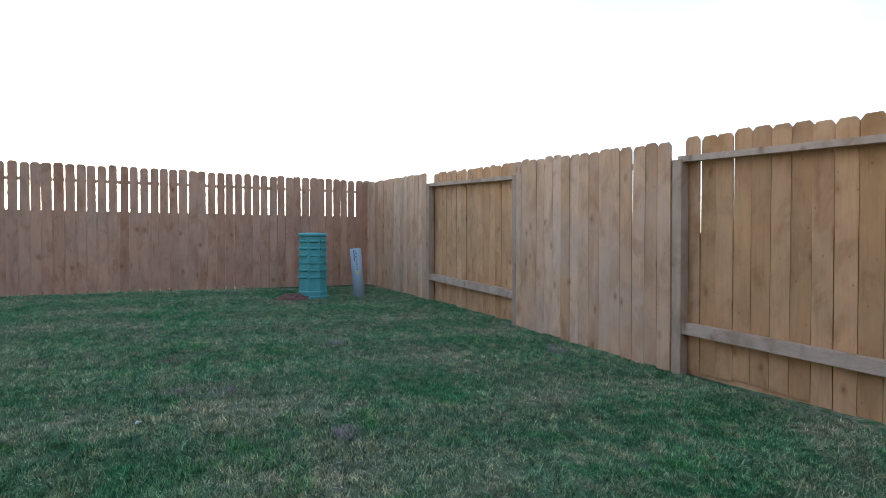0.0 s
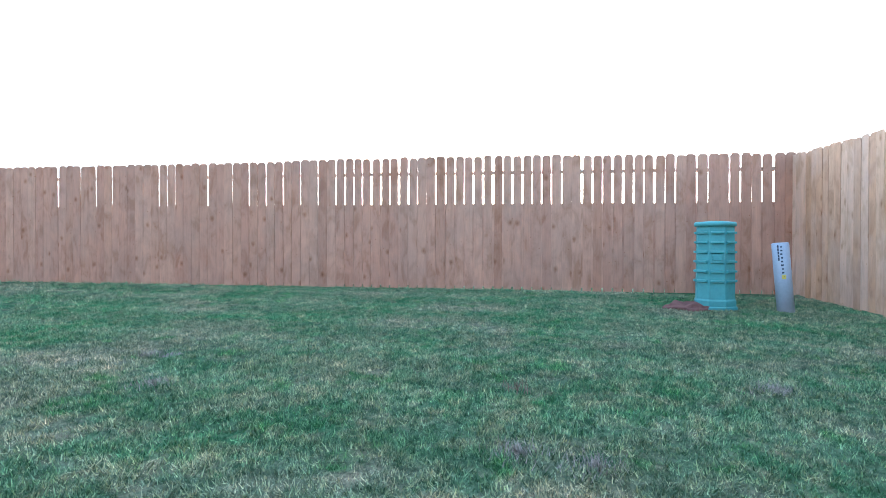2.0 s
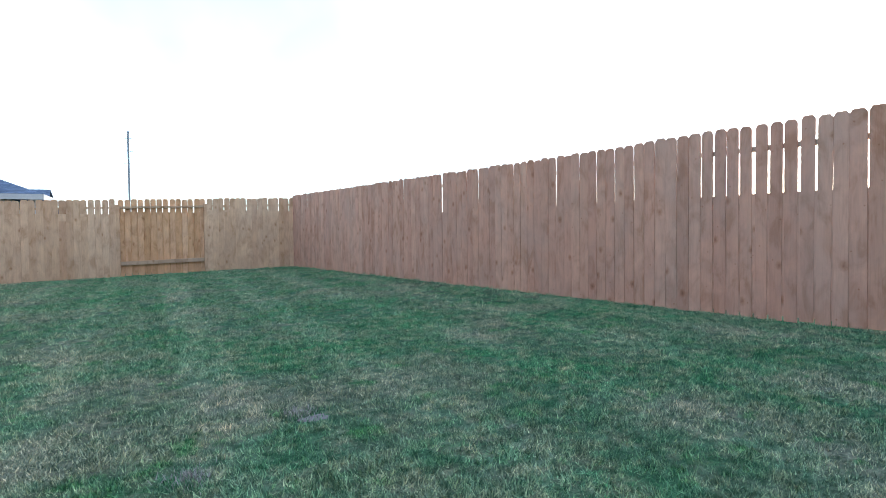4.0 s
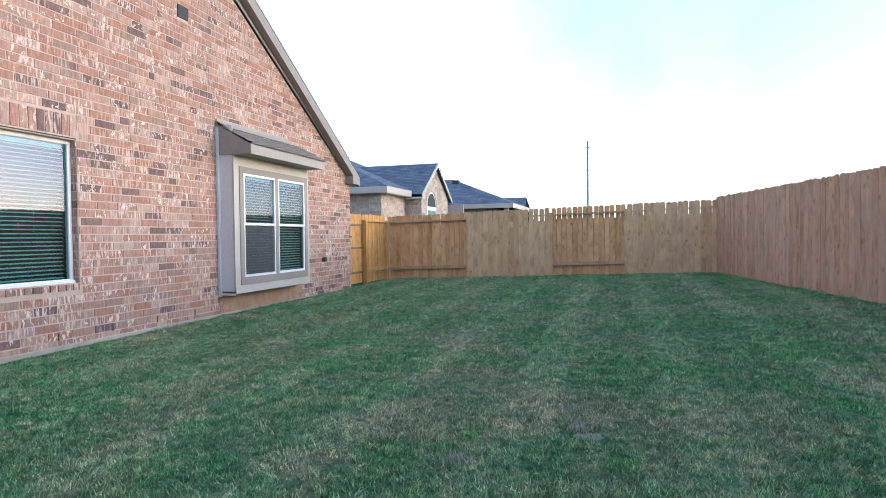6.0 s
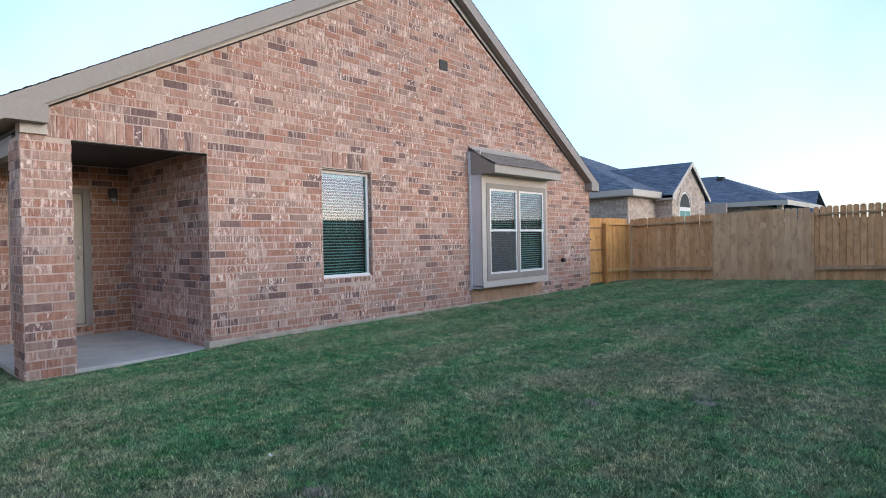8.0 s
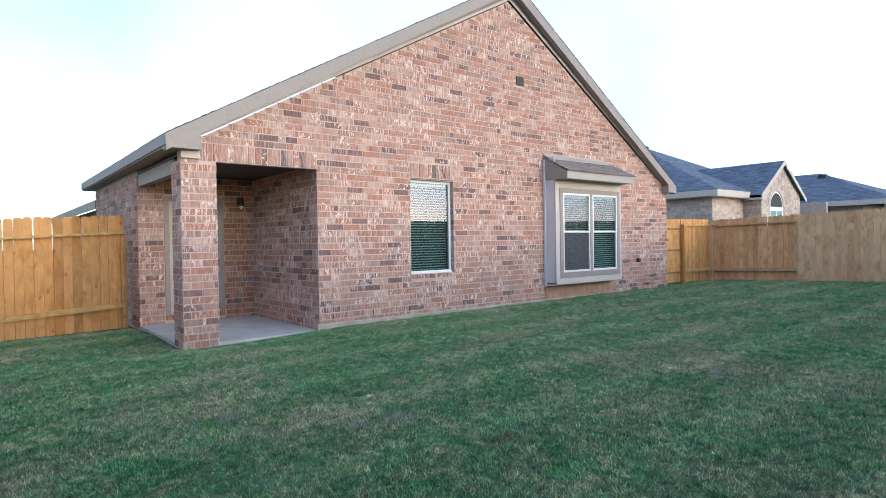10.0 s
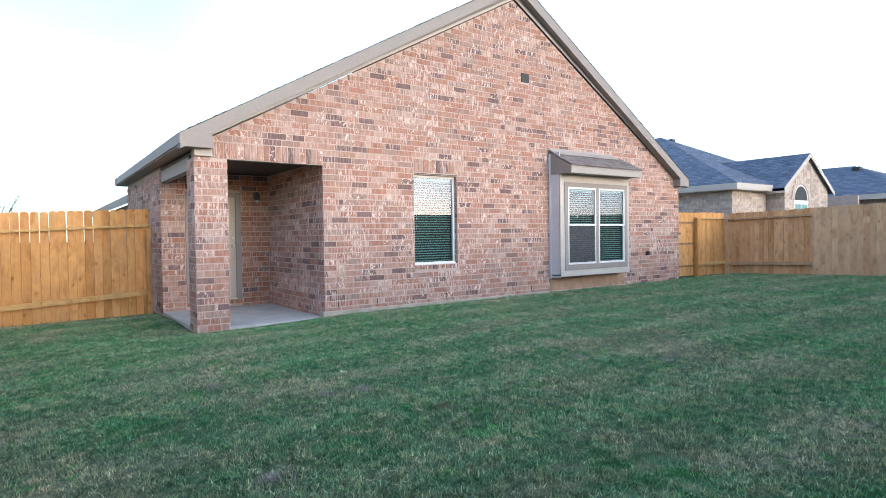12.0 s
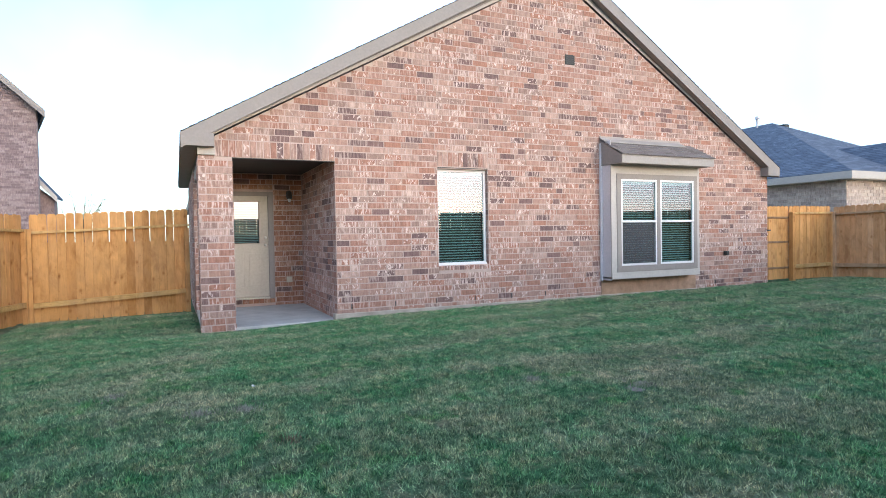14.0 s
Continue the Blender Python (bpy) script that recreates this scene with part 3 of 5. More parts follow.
def course_fill(z0, z1, u_lo, u_hi, plane, phase=0.0, holes=(), limit=None):
    """Rows of running bond on one face. plane maps (u, z) to a pose; holes are (u0, u1, z0, z1) left open."""
    k = math.floor((z0 - BASE) / COURSE + 0.5)
    z = BASE + k * COURSE
    rnd = random.Random(int((u_lo + 50) * 100) + int(phase * 10))
    while z + COURSE * 0.6 < z1:
        a, b = min(u_lo, u_hi), max(u_lo, u_hi)
        if limit:
            lo, hi = limit(z + COURSE)
            a, b = max(a, lo), min(b, hi)
        spans = [(a, b)]
        for h0, h1, hz0, hz1 in holes:
            if hz0 - COURSE * 0.5 < z + COURSE * 0.3 < hz1 - COURSE * 0.2:
                nxt = []
                for s, e in spans:
                    if h1 <= s or h0 >= e:
                        nxt.append((s, e))
                    else:
                        nxt += [(s, h0)] * (h0 > s + 0.03) + [(h1, e)] * (h1 < e - 0.03)
                spans = nxt
        shift = (k % 2) * BLEN / 2 + phase + rnd.choice((0, 0, 0.08))
        for s, e in spans:
            i = math.floor((s - shift) / BLEN)
            while shift + i * BLEN < e - 0.02:
                p, q = max(s, shift + i * BLEN), min(e, shift + (i + 1) * BLEN)
                cuts = [(p, q)]
                if q - p > 0.3 and rnd.random() < 0.09:
                    m = p + (q - p) * rnd.choice((0.5, 0.5, 0.33, 0.66))
                    cuts = [(p, m), (m, q)]
                for p2, q2 in cuts:
                    if q2 - p2 > 0.045:
                        BR.append((plane((p2 + q2) / 2, z + COURSE / 2), q2 - p2 - JOINT, COURSE - JOINT))
                i += 1
        z += COURSE
        k += 1


def face_x(x):       # a face that looks towards -x, u along y
    return lambda u, z: pose(x, u, z, 0, 0, -90)


def face_y(y):       # a face that looks towards +y, u along x
    return lambda u, z: pose(u, y, z, 0, 0, 180)


def face_ny(y):
    return lambda u, z: pose(u, y, z, 0, 0, 0)


def gable_limit(z):
    drop = APEX_Z - 0.10 - z
    return (APEX_Y - drop / PITCH_S, APEX_Y + drop / PITCH_N)


SOLD = 0.27
holes = [(ay1, -0.30, LINTEL - 0.02, LINTEL + SOLD), (wy1, wy0, wz0 - 0.09, wz1 + SOLD + 0.05), (-10.60, -7.87, -0.4, 0.16), (-7.24, -7.0, 4.60, 4.80)]
course_fill(BASE, 6.4, Y1, Y0, face_x(HX), 0.0, holes + [(ay1, ay0, BASE, LINTEL)], gable_limit)
course_fill(wz0, wz1 - 0.03, HX + 0.004, HX + 0.118, face_y(wy1 + 0.006), 0.04)
course_fill(BASE, LINTEL, HX + 0.004, PX, face_y(Y0 + 0.004), 0.1)
course_fill(BASE, LINTEL, HX + 0.004, PX, face_ny(ay0 - 0.004), 0.1)
course_fill(FLOOR, 2.55, HX + 0.004, DX, face_y(ay1 + 0.004), 0.05)
course_fill(FLOOR, 2.55, ay1 + 0.0, dy1, face_x(DX), 0.0)
course_fill(FLOOR, 2.55, dy0, Y0, face_x(DX), 0.0)
course_fill(dz1 + 0.0, 2.55, dy1, dy0, face_x(DX), 0.0)
course_fill(BASE, 2.5, DX + 0.034, BACK, face_y(Y0), 0.0)


def soldiers(u0, u1, z0, x, h):
    n = round(abs(u1 - u0) / COURSE)
    w = (u1 - u0) / n
    for i in range(n):
        BR.append((pose(x - 0.004, u0 + (i + 0.5) * w, z0 + h / 2, 0, 0, -90) @ pose(0, 0, 0, 0, 90, 0), h - JOINT, abs(w) - JOINT))


soldiers(ay1, -0.30, LINTEL, HX, SOLD)
soldiers(wy1, wy0, wz1 + 0.04, HX, SOLD)
for i in range(10):                     # brick sill under the window, and under the door
    BR.append((pose(HX - 0.012, wy1 + (i + 0.5) * (wy0 - wy1) / 10, wz0 - 0.05, 0, 0, -90) @ pose(0, 0, 0, 0, 90, 0), 0.08, abs(wy0 - wy1) / 10 - JOINT))
    BR.append((pose(DX - 0.03, dy1 + (i + 0.5) * (dy0 - dy1) / 10, -0.15, 0, 0, -90) @ pose(0, 0, 0, 0, 90, 0), 0.085, abs(dy0 - dy1) / 10 - JOINT))


def brick_bm(l, h):
    bm = box_bm(-l / 2, l / 2, 0, 0.034, -h / 2, h / 2)
    front = [v for v in bm.verts if v.co.y < 0.001]
    for v in front:
        v.co.x *= 1 - 0.004 / (l / 2)
        v.co.z *= 1 - 0.004 / (h / 2)
    return bm


BRICK_MESHES = {}
FRONT = [b for b in BR if abs(b[0].translation.x - HX) < 0.03 and -4.2 < b[0].translation.y < 0 and -0.3 < b[0].translation.z < 2.2]
FRONT = FRONT[:300]
front_ids = {id(b) for b in FRONT}
vs, fs = [], []
red_vs, red_fs = [], []
rb = random.Random(5)
for b in BR:
    m, l, h = b
    by_door = abs(m.translation.x - DX) < 0.06 and m.translation.y < dy0
    V_, F_ = (red_vs, red_fs) if by_door else (vs, fs)
    out = rb.uniform(-0.004, 0.003)
    if id(b) in front_ids:
        key = (round(l, 2), round(h, 2))
        if key not in BRICK_MESHES:
            bm = brick_bm(*key)
            bmesh.ops.recalc_face_normals(bm, faces=bm.faces[:])
            me = bpy.data.meshes.new("brick")
            bm.to_mesh(me)
            bm.free()
            me.materials.append(BRICK)
            BRICK_MESHES[key] = me
        ob = mesh_share("brick", BRICK_MESHES[key], house, m @ pose(0, out, 0, 0, rb.uniform(-0.3, 0.3), 0))
        ob.scale = (l / key[0], 1, h / key[1])
        continue
    n0 = len(V_)
    j = 0.003
    tilt = rb.uniform(-0.002, 0.002)
    for dx, dy, dz in ((-1, 0, -1), (1, 0, -1), (1, 0, 1), (-1, 0, 1), (-1, 1, -1), (1, 1, -1), (1, 1, 1), (-1, 1, 1)):
        inset = j if dy == 0 else 0
        V_.append(tuple(m @ Vector((dx * (l / 2 - inset), dy * 0.034 + (out if dy == 0 else 0), dz * (h / 2 - inset) + dx * tilt))))
    F_ += [tuple(n0 + k for k in f) for f in ((0, 1, 2, 3), (0, 4, 5, 1), (1, 5, 6, 2), (2, 6, 7, 3), (3, 7, 4, 0))]
me = bpy.data.meshes.new("brickwork")
me.from_pydata(vs, [], fs)
me.materials.append(BRICK_JOINED)
ob = new("brickwork", me)
ob.parent = house
tagged(ob, kind="stuff")
me = bpy.data.meshes.new("brickwork")
me.from_pydata(red_vs, [], red_fs)
me.materials.append(BRICK_RED)
ob = new("brickwork", me)
ob.parent = house
tagged(ob, kind="stuff")

# concrete base, porch slab
part("foundation", box_bm(HX - 0.03, HX + 0.15, Y1, ay1 + 0.05, -0.6, -0.150, 0.008), FOUNDATION, house, "pale concrete foundation edge")
part("porch_slab", box_bm(HX + 0.008, DX + 0.05, ay1 - 0.05, Y0 - 0.008, -0.7, FLOOR, 0.01), CONCRETE, house, "smooth grey concrete porch slab")
part("stucco_patch", box_bm(HX - 0.006, HX + 0.05, -10.60, -7.87, -0.3, 0.16), STUCCO, house, "smeared mortar panel under the box window")

for i in range(13):
    yw_ = -2.45 - i * 0.80
    if not -10.7 < yw_ < -7.8:
        part("weep_hole", box_bm(HX - 0.007, HX + 0.01, yw_ - 0.008, yw_ + 0.008, -0.085, 0.005), BLACK, house, "dark open joint low in the brickwork")

# roof: decks, shingles, fascias, soffits
OVX = 0.19
RIDGE_Y, RIDGE_Z = -6.80, 6.745


def rake_z(y):
    return RIDGE_Z - (0.568 if y > RIDGE_Y else 0.630) * abs(y - RIDGE_Y)


rx0 = HX - OVX
for side in (1, -1):
    ye = Y0 + 0.23 if side > 0 else Y1 - 0.17
    poly = [(RIDGE_Y, RIDGE_Z), (ye, rake_z(ye)), (ye, rake_z(ye) - 0.10), (RIDGE_Y, RIDGE_Z - 0.10)]
    part("roof_deck", prism_bm(poly, "x", rx0 + 0.01, BACK + 0.4), TRIM, house)
    # courses of shingles
    vs, fs = [], []
    run = abs(ye - RIDGE_Y)
    n = int(run * 1.14 / 0.14)
    rr = random.Random(side + 9)
    for i in range(n):
        ya, yb = RIDGE_Y + (ye - RIDGE_Y) * i / n, RIDGE_Y + (ye - RIDGE_Y) * (i + 1) / n
        x = rx0 - 0.02
        while x < BACK + 0.4:
            w = rr.uniform(0.2, 0.4)
            th = rr.uniform(0.010, 0.018)
            n0 = len(vs)
            for xx in (x, min(x + w - 0.004, BACK + 0.4)):
                vs += [(xx, ya, rake_z(ya) + 0.004), (xx, yb, rake_z(yb) + th), (xx, yb, rake_z(yb))]
            fs += [(n0, n0 + 3, n0 + 4, n0 + 1), (n0 + 1, n0 + 4, n0 + 5, n0 + 2)]
            x += w
    me = bpy.data.meshes.new("shingles")
    me.from_pydata(vs, [], fs)
    me.materials.append(SHINGLE_OWN)
    sh = new("shingles", me)
    sh.parent = house
    tagged(sh, kind="stuff")
    # barge board and the frieze below it
    for nm, x0, x1, d0, d1, mt_ in (("barge_board", rx0 - 0.012, rx0 + 0.012, 0.005, 0.24, TRIM), ("frieze_board", HX - 0.03, HX - 0.002, 0.16, 0.05, TRIM)):
        yy = ye if nm == "barge_board" else (Y0 if side > 0 else Y1)
        poly = [(RIDGE_Y, RIDGE_Z - d0), (yy, rake_z(yy) - d0), (yy, rake_z(yy) - d1), (RIDGE_Y, RIDGE_Z - d1)]
        if nm == "frieze_board":
            poly[2:] = [(yy, roof_z(yy) - d1), (RIDGE_Y, roof_z(RIDGE_Y) - d1)]
        part(nm, prism_bm(poly, "x", x0, x1), mt_, house)
    yq = Y0 if side > 0 else Y1
    part("frieze_bead", prism_bm([(APEX_Y, APEX_Z - 0.045), (yq, roof_z(yq) - 0.045), (yq, roof_z(yq) - 0.105), (APEX_Y, APEX_Z - 0.105)], "x", HX - 0.045, HX - 0.031), TRIM_LIGHT, house)
    poly = [(RIDGE_Y, RIDGE_Z - 0.205), (ye, rake_z(ye) - 0.205), (ye, rake_z(ye) - 0.225), (RIDGE_Y, RIDGE_Z - 0.225)]
    part("soffit", prism_bm(poly, "x", rx0 + 0.012, HX - 0.002), TRIM, house)
    # boxed eave return at the corner, and the eave along the side
    yw = Y0 if side > 0 else Y1
    za = rake_z(ye)
    yi = yw - side * 0.24
    poly = [(ye, za - 0.20), (yi, za - 0.20), (yi, za + 0.0), (ye, za - 0.02)]
    part("eave_return", prism_bm(poly, "x", rx0 - 0.016, HX + 0.02), TRIM, house)
    part("eave_fascia", box_bm(rx0, BACK + 0.4, *sorted((ye - side * 0.012, ye + side * 0.012)), za - 0.16, za - 0.01), TRIM, house)
    part("eave_soffit", box_bm(HX + 0.02, BACK + 0.4, *sorted((ye - side * 0.012, yw - side * 0.10)), za - 0.18, za - 0.16), TRIM, house)
part("corner_block", box_bm(HX - 0.05, HX - 0.004, Y0 - 0.26, Y0 + 0.0, 2.47, 2.60, 0.004), TRIM_LIGHT, house, "pale block under the eave return")
# ceiling is near-black because its colour carries the shade under the porch
part("porch_ceiling", box_bm(xb + T, DX, ay1, Y0 - 0.02, 2.52, 2.56), SHADED_CEILING, house)
part("lintel", box_bm(HX - 0.003, HX + 0.12, ay1, ay0, LINTEL - 0.012, LINTEL - 0.002), BLACK, house, "dark steel lintel")
part("header_beam", box_bm(PX, DX, Y0 - 0.16, Y0 - 0.03, 2.30, 2.52, 0.004), TRIM, house, "taupe beam over the side of the porch")

# lower wing at the far end
part("wing_wall", box_bm(BACK, 20.0, -7.0, -0.40, BASE, 2.25), MORTAR, house)
part("wing_roof", prism_bm([(-0.12, 2.38), (-6.6, 5.4), (-6.6, 5.2), (-0.12, 2.24)], "x", BACK + 0.42, 20.3), SHINGLE_OWN, house)
part("wing_fascia", box_bm(BACK + 0.42, 20.3, -0.12, -0.095, 2.17, 2.39), TRIM, house)

# gable vent
vent = part("gable_vent", box_bm(HX - 0.012, HX + 0.01, -7.235, -7.0, 4.60, 4.80, 0.004), BLACK, house, "small dark vent in the gable")
for i in range(4):
    part("slat", box_bm(HX - 0.02, HX - 0.006, -7.22, -7.015, 4.625 + i * 0.042, 4.64 + i * 0.042), BLACK, vent)
part("hose_bib", box_bm(HX - 0.09, HX, -11.62, -11.52, 0.58, 0.68, 0.015), BLACK, house, "dark garden tap")


def sash(parent, name, x, a, b, z0, z1, fw=0.045, depth=0.05, glass_x=0.02, label=""):
    """A white frame with a pane, in the plane x, from y = a to b."""
    bm = bmesh.new()
    box_bm(x, x + depth, a, b, z0, z0 + fw, 0.004, bm)
    box_bm(x, x + depth, a, b, z1 - fw, z1, 0.004, bm)
    box_bm(x, x + depth, a, a + fw, z0 + fw, z1 - fw, 0.004, bm)
    box_bm(x, x + depth, b - fw, b, z0 + fw, z1 - fw, 0.004, bm)
    fr = part(name, bm, WHITE, parent, label)
    p = part("pane", box_bm(x + glass_x, x + glass_x + 0.004, a + fw, b - fw, z0 + fw, z1 - fw), GLASS, fr)
    p.visible_shadow = False
    return fr


def blinds(parent, x, a, b, z0, z1, pitch=0.05):
    n = int((z1 - z0) / pitch)
    bl = part("blind", box_bm(x, x + 0.04, a, b, z1 - 0.05, z1, 0.004), BLIND, parent, "white horizontal blind")
    me = None
    for i in range(n):
        if me is None:
            bm = box_bm(-0.022, 0.022, a, b, -0.0015, 0.0015)
            me = bpy.data.meshes.new("slat")
            bm.to_mesh(me)
            bm.free()
            me.materials.append(BLIND)
        mesh_share("slat", me, bl, pose(x + 0.02, 0, z1 - 0.07 - i * pitch, 0, -20, 0))
    return bl


# bedroom window, set back in its brick opening
win = empty("window_1", "white single-hung bedroom window with blinds in the brick wall", "window", kind="structure")
sash(win, "window_frame", HX + 0.095, wy1 + 0.008, wy0, wz0 + 0.0, wz1, 0.05, 0.06)
blinds(win, HX + 0.18, wy1 + 0.06, wy0 - 0.06, wz0 + 0.05, wz1 - 0.05)
# added thin panel, painted dark as the unlit interior behind the blind
part("room_shade_panel", box_bm(HX + 0.30, HX + 0.32, wy1 - 0.1, wy0 + 0.1, wz0 - 0.1, wz1 + 0.1), UNLIT_ROOM, win)
part("window_sill", box_bm(HX + 0.065, HX + 0.11, wy1 + 0.008, wy0, wz0 - 0.015, wz0 + 0.03, 0.003), WHITE, win)
part("lintel", box_bm(HX - 0.002, HX + 0.09, wy1 + 0.008, wy0, wz1 + 0.012, wz1 + 0.026), BLACK, win, "dark steel lintel")

# box window with its own little roof
bay = empty("window_2", "taupe box window with two white sashes and a small shingled roof", "window", kind="structure")
BX, b0, b1, bz0, bz1 = 1.36, -10.38, -7.88, 0.20, 2.56
part("side_panel", box_bm(BX + 0.02, HX, b1 - 0.02, b1, bz0 - 0.04, 3.06, 0.003), TRIM_GREY, bay)
part("side_panel", box_bm(BX + 0.02, HX, b0, b0 + 0.02, bz0, 2.8, 0.003), TRIM, bay)
part("corner_board", box_bm(HX - 0.05, HX - 0.004, b1, b1 + 0.045, bz0 - 0.06, 3.03, 0.003), TRIM_GREY, bay)
bm = bmesh.new()
wins = [(-9.12, -8.13), (-10.20, -9.21)]
sz0, sz1 = 0.46, 2.27
box_bm(BX, BX + 0.03, b0, b1, bz0, sz0, 0, bm)
box_bm(BX, BX + 0.03, b0, b1, sz1, bz1, 0, bm)
for a, b in ((b0, wins[1][0]), (wins[1][1], wins[0][0]), (wins[0][1], b1)):
    box_bm(BX, BX + 0.03, a, b, sz0, sz1, 0, bm)
part("front_panel", bm, TRIM_LIGHT, bay, "pale painted front board")
bm = bmesh.new()
box_bm(BX - 0.016, BX - 0.001, -10.30, -8.02, sz1, sz1 + 0.11, 0.002, bm)
box_bm(BX - 0.016, BX - 0.001, -10.30, -8.02, sz0 - 0.13, sz0, 0.002, bm)
for a, b in ((-10.30, -10.20), (-9.21, -9.12), (-8.13, -8.02)):
    box_bm(BX - 0.016, BX - 0.001, a, b, sz0, sz1, 0.002, bm)
part("casing", bm, TRIM, bay, "taupe casing round the sashes")
part("bottom", box_bm(BX + 0.005, HX, b0, b1, bz0, bz0 + 0.03), TRIM, bay)
part("apron", box_bm(BX - 0.012, BX - 0.001, b0, b1, bz0 - 0.012, bz0 + 0.12, 0.002), TRIM_LIGHT, bay)
for a, b in wins:
    zm = (sz0 + sz1) / 2 + 0.02
    sash(bay, "upper_sash", BX - 0.012, a, b, zm - 0.02, sz1, 0.045)
    sash(bay, "lower_sash", BX - 0.004, a, b, sz0, zm + 0.022, 0.045)
    blinds(bay, BX + 0.07, a + 0.05, b - 0.05, sz0 + 0.04, sz1 - 0.03)
part("insect_screen", box_bm(BX - 0.010, BX - 0.007, wins[0][0] + 0.045, wins[0][1] - 0.045, sz0 + 0.045, (sz0 + sz1) / 2 - 0.003), SCREEN, bay, "fine grey insect screen")
# dark sheet behind the sashes in place of a shaded interior
part("room_shade_panel", box_bm(BX + 0.20, BX + 0.22, b0 + 0.03, b1 - 0.03, bz0 + 0.04, bz1), UNLIT_ROOM, bay)
fx, fz0, fz1, wz = 1.00, 2.55, 2.72, 3.10
part("roof_body", prism_bm([(HX - 0.002, wz), (fx + 0.01, fz1), (fx + 0.01, fz0 + 0.01), (HX - 0.002, fz0 + 0.01)], "y", b0 - 0.02, b1 + 0.02), TRIM, bay)
part("fascia", box_bm(fx - 0.015, fx + 0.009, b0 - 0.035, b1 + 0.035, fz0, fz1 + 0.01, 0.003), TRIM_MID, bay)
part("flashing", box_bm(HX - 0.02, HX - 0.003, b0 + 0.25, b1 + 0.02, wz, wz + 0.09, 0.003), TRIM_MID, bay, "painted metal flashing")
part("roof_strip", prism_bm([(HX - 0.022, wz + 0.045), (HX - 0.20, wz - 0.055), (HX - 0.20, wz - 0.068), (HX - 0.022, wz + 0.032)], "y", b0 + 0.25, b1 + 0.03), TRIM_MID, bay, "painted metal strip along the head of the roof")
rr = random.Random(3)
vs, fs = [], []
n = 6
for i in range(n):
    t0, t1 = i / n, (i + 1) / n
    y = b0 - 0.045
    while y < b1 + 0.04:
        w = rr.uniform(0.15, 0.32)
        th = rr.uniform(0.010, 0.018)
        ye_ = min(y + w - 0.004, b1 + 0.045)
        n0 = len(vs)
        for yy in (y, ye_):
            vs += [(HX - 0.02 + (fx - 0.03 - HX) * t0, yy, wz + (fz1 - wz) * t0 + 0.006), (HX - 0.02 + (fx - 0.03 - HX) * t1, yy, wz + (fz1 - wz) * t1 + 0.006 + th), (HX - 0.02 + (fx - 0.03 - HX) * t1, yy, wz + (fz1 - wz) * t1)]
        fs += [(n0, n0 + 3, n0 + 4, n0 + 1), (n0 + 1, n0 + 4, n0 + 5, n0 + 2)]
        y += w
me = bpy.data.meshes.new("shingles")
me.from_pydata(vs, [], fs)
me.materials.append(SHINGLE_OWN)
so = new("shingles", me)
so.parent = bay

# back door
door = empty("door_1", "beige half-glazed back door with a blind behind its pane", "door", kind="structure")
s0, s1, sl0, sl1 = -0.59, -1.49, -0.06, 2.05
bm = bmesh.new()
box_bm(DX - 0.015, DX + 0.09, s0, dy0, dz0, dz1, 0.004, bm)
box_bm(DX - 0.015, DX + 0.09, dy1, s1, dz0, dz1, 0.004, bm)
box_bm(DX - 0.015, DX + 0.09, s1, s0, sl1, dz1, 0.004, bm)
part("door_frame", bm, TRIM, door, "taupe door frame")
part("threshold", box_bm(DX - 0.05, DX + 0.09, s1, s0, dz0, sl0 - 0.005, 0.004), STEEL, door)
gx0, gx1, gz0, gz1 = -0.77, -1.31, 1.06, 1.93
bm = bmesh.new()
box_bm(DX + 0.03, DX + 0.075, s1, s0, sl0, gz0, 0.003, bm)
box_bm(DX + 0.03, DX + 0.075, s1, s0, gz1, sl1, 0.003, bm)
box_bm(DX + 0.03, DX + 0.075, s1, gx1, gz0, gz1, 0, bm)
box_bm(DX + 0.03, DX + 0.075, gx0, s0, gz0, gz1, 0, bm)
for a, b in ((-1.33, -1.09), (-0.99, -0.75)):
    box_bm(DX + 0.022, DX + 0.031, a, b, 0.16, 0.86, 0.008, bm)
slab = part("door_leaf", bm, DOORPAINT, door)
bm = bmesh.new()
for a, b, c, d in ((gx1 - 0.03, gx0 + 0.03, gz1 - 0.005, gz1 + 0.03), (gx1 - 0.03, gx0 + 0.03, gz0 - 0.03, gz0 + 0.005), (gx1 - 0.03, gx1 + 0.005, gz0, gz1), (gx0 - 0.005, gx0 + 0.03, gz0, gz1)):
    box_bm(DX + 0.018, DX + 0.034, a, b, c, d, 0.004, bm)
part("glazing_bead", bm, DOORPAINT, slab)
pn = part("pane", box_bm(DX + 0.045, DX + 0.049, gx1, gx0, gz0, gz1), GLASS, slab)
pn.visible_shadow = False
blinds(door, DX + 0.08, gx1 + 0.01, gx0 - 0.01, gz0, gz1, 0.035)
# dark sheet behind the door's blind, interior shade in its colour
part("room_shade_panel", box_bm(DX + 0.17, DX + 0.19, s1, s0, 0.9, 2.05), UNLIT_ROOM, door)
for z in (1.02, 1.18):
    bm = lathe_bm([(0.03, 0), (0.03, 0.012), (0.014, 0.018), (0.014, 0.035), (0.028, 0.045), (0.026, 0.068), (0.010, 0.074)] if z < 1.1 else [(0.028, 0), (0.028, 0.02), (0.018, 0.026)], 20)
    k = part("door_knob" if z < 1.1 else "deadbolt", bm, STEEL, slab, "satin metal", True)
    k.matrix_basis = pose(DX + 0.03, -1.43, z, 0, -90, 0)

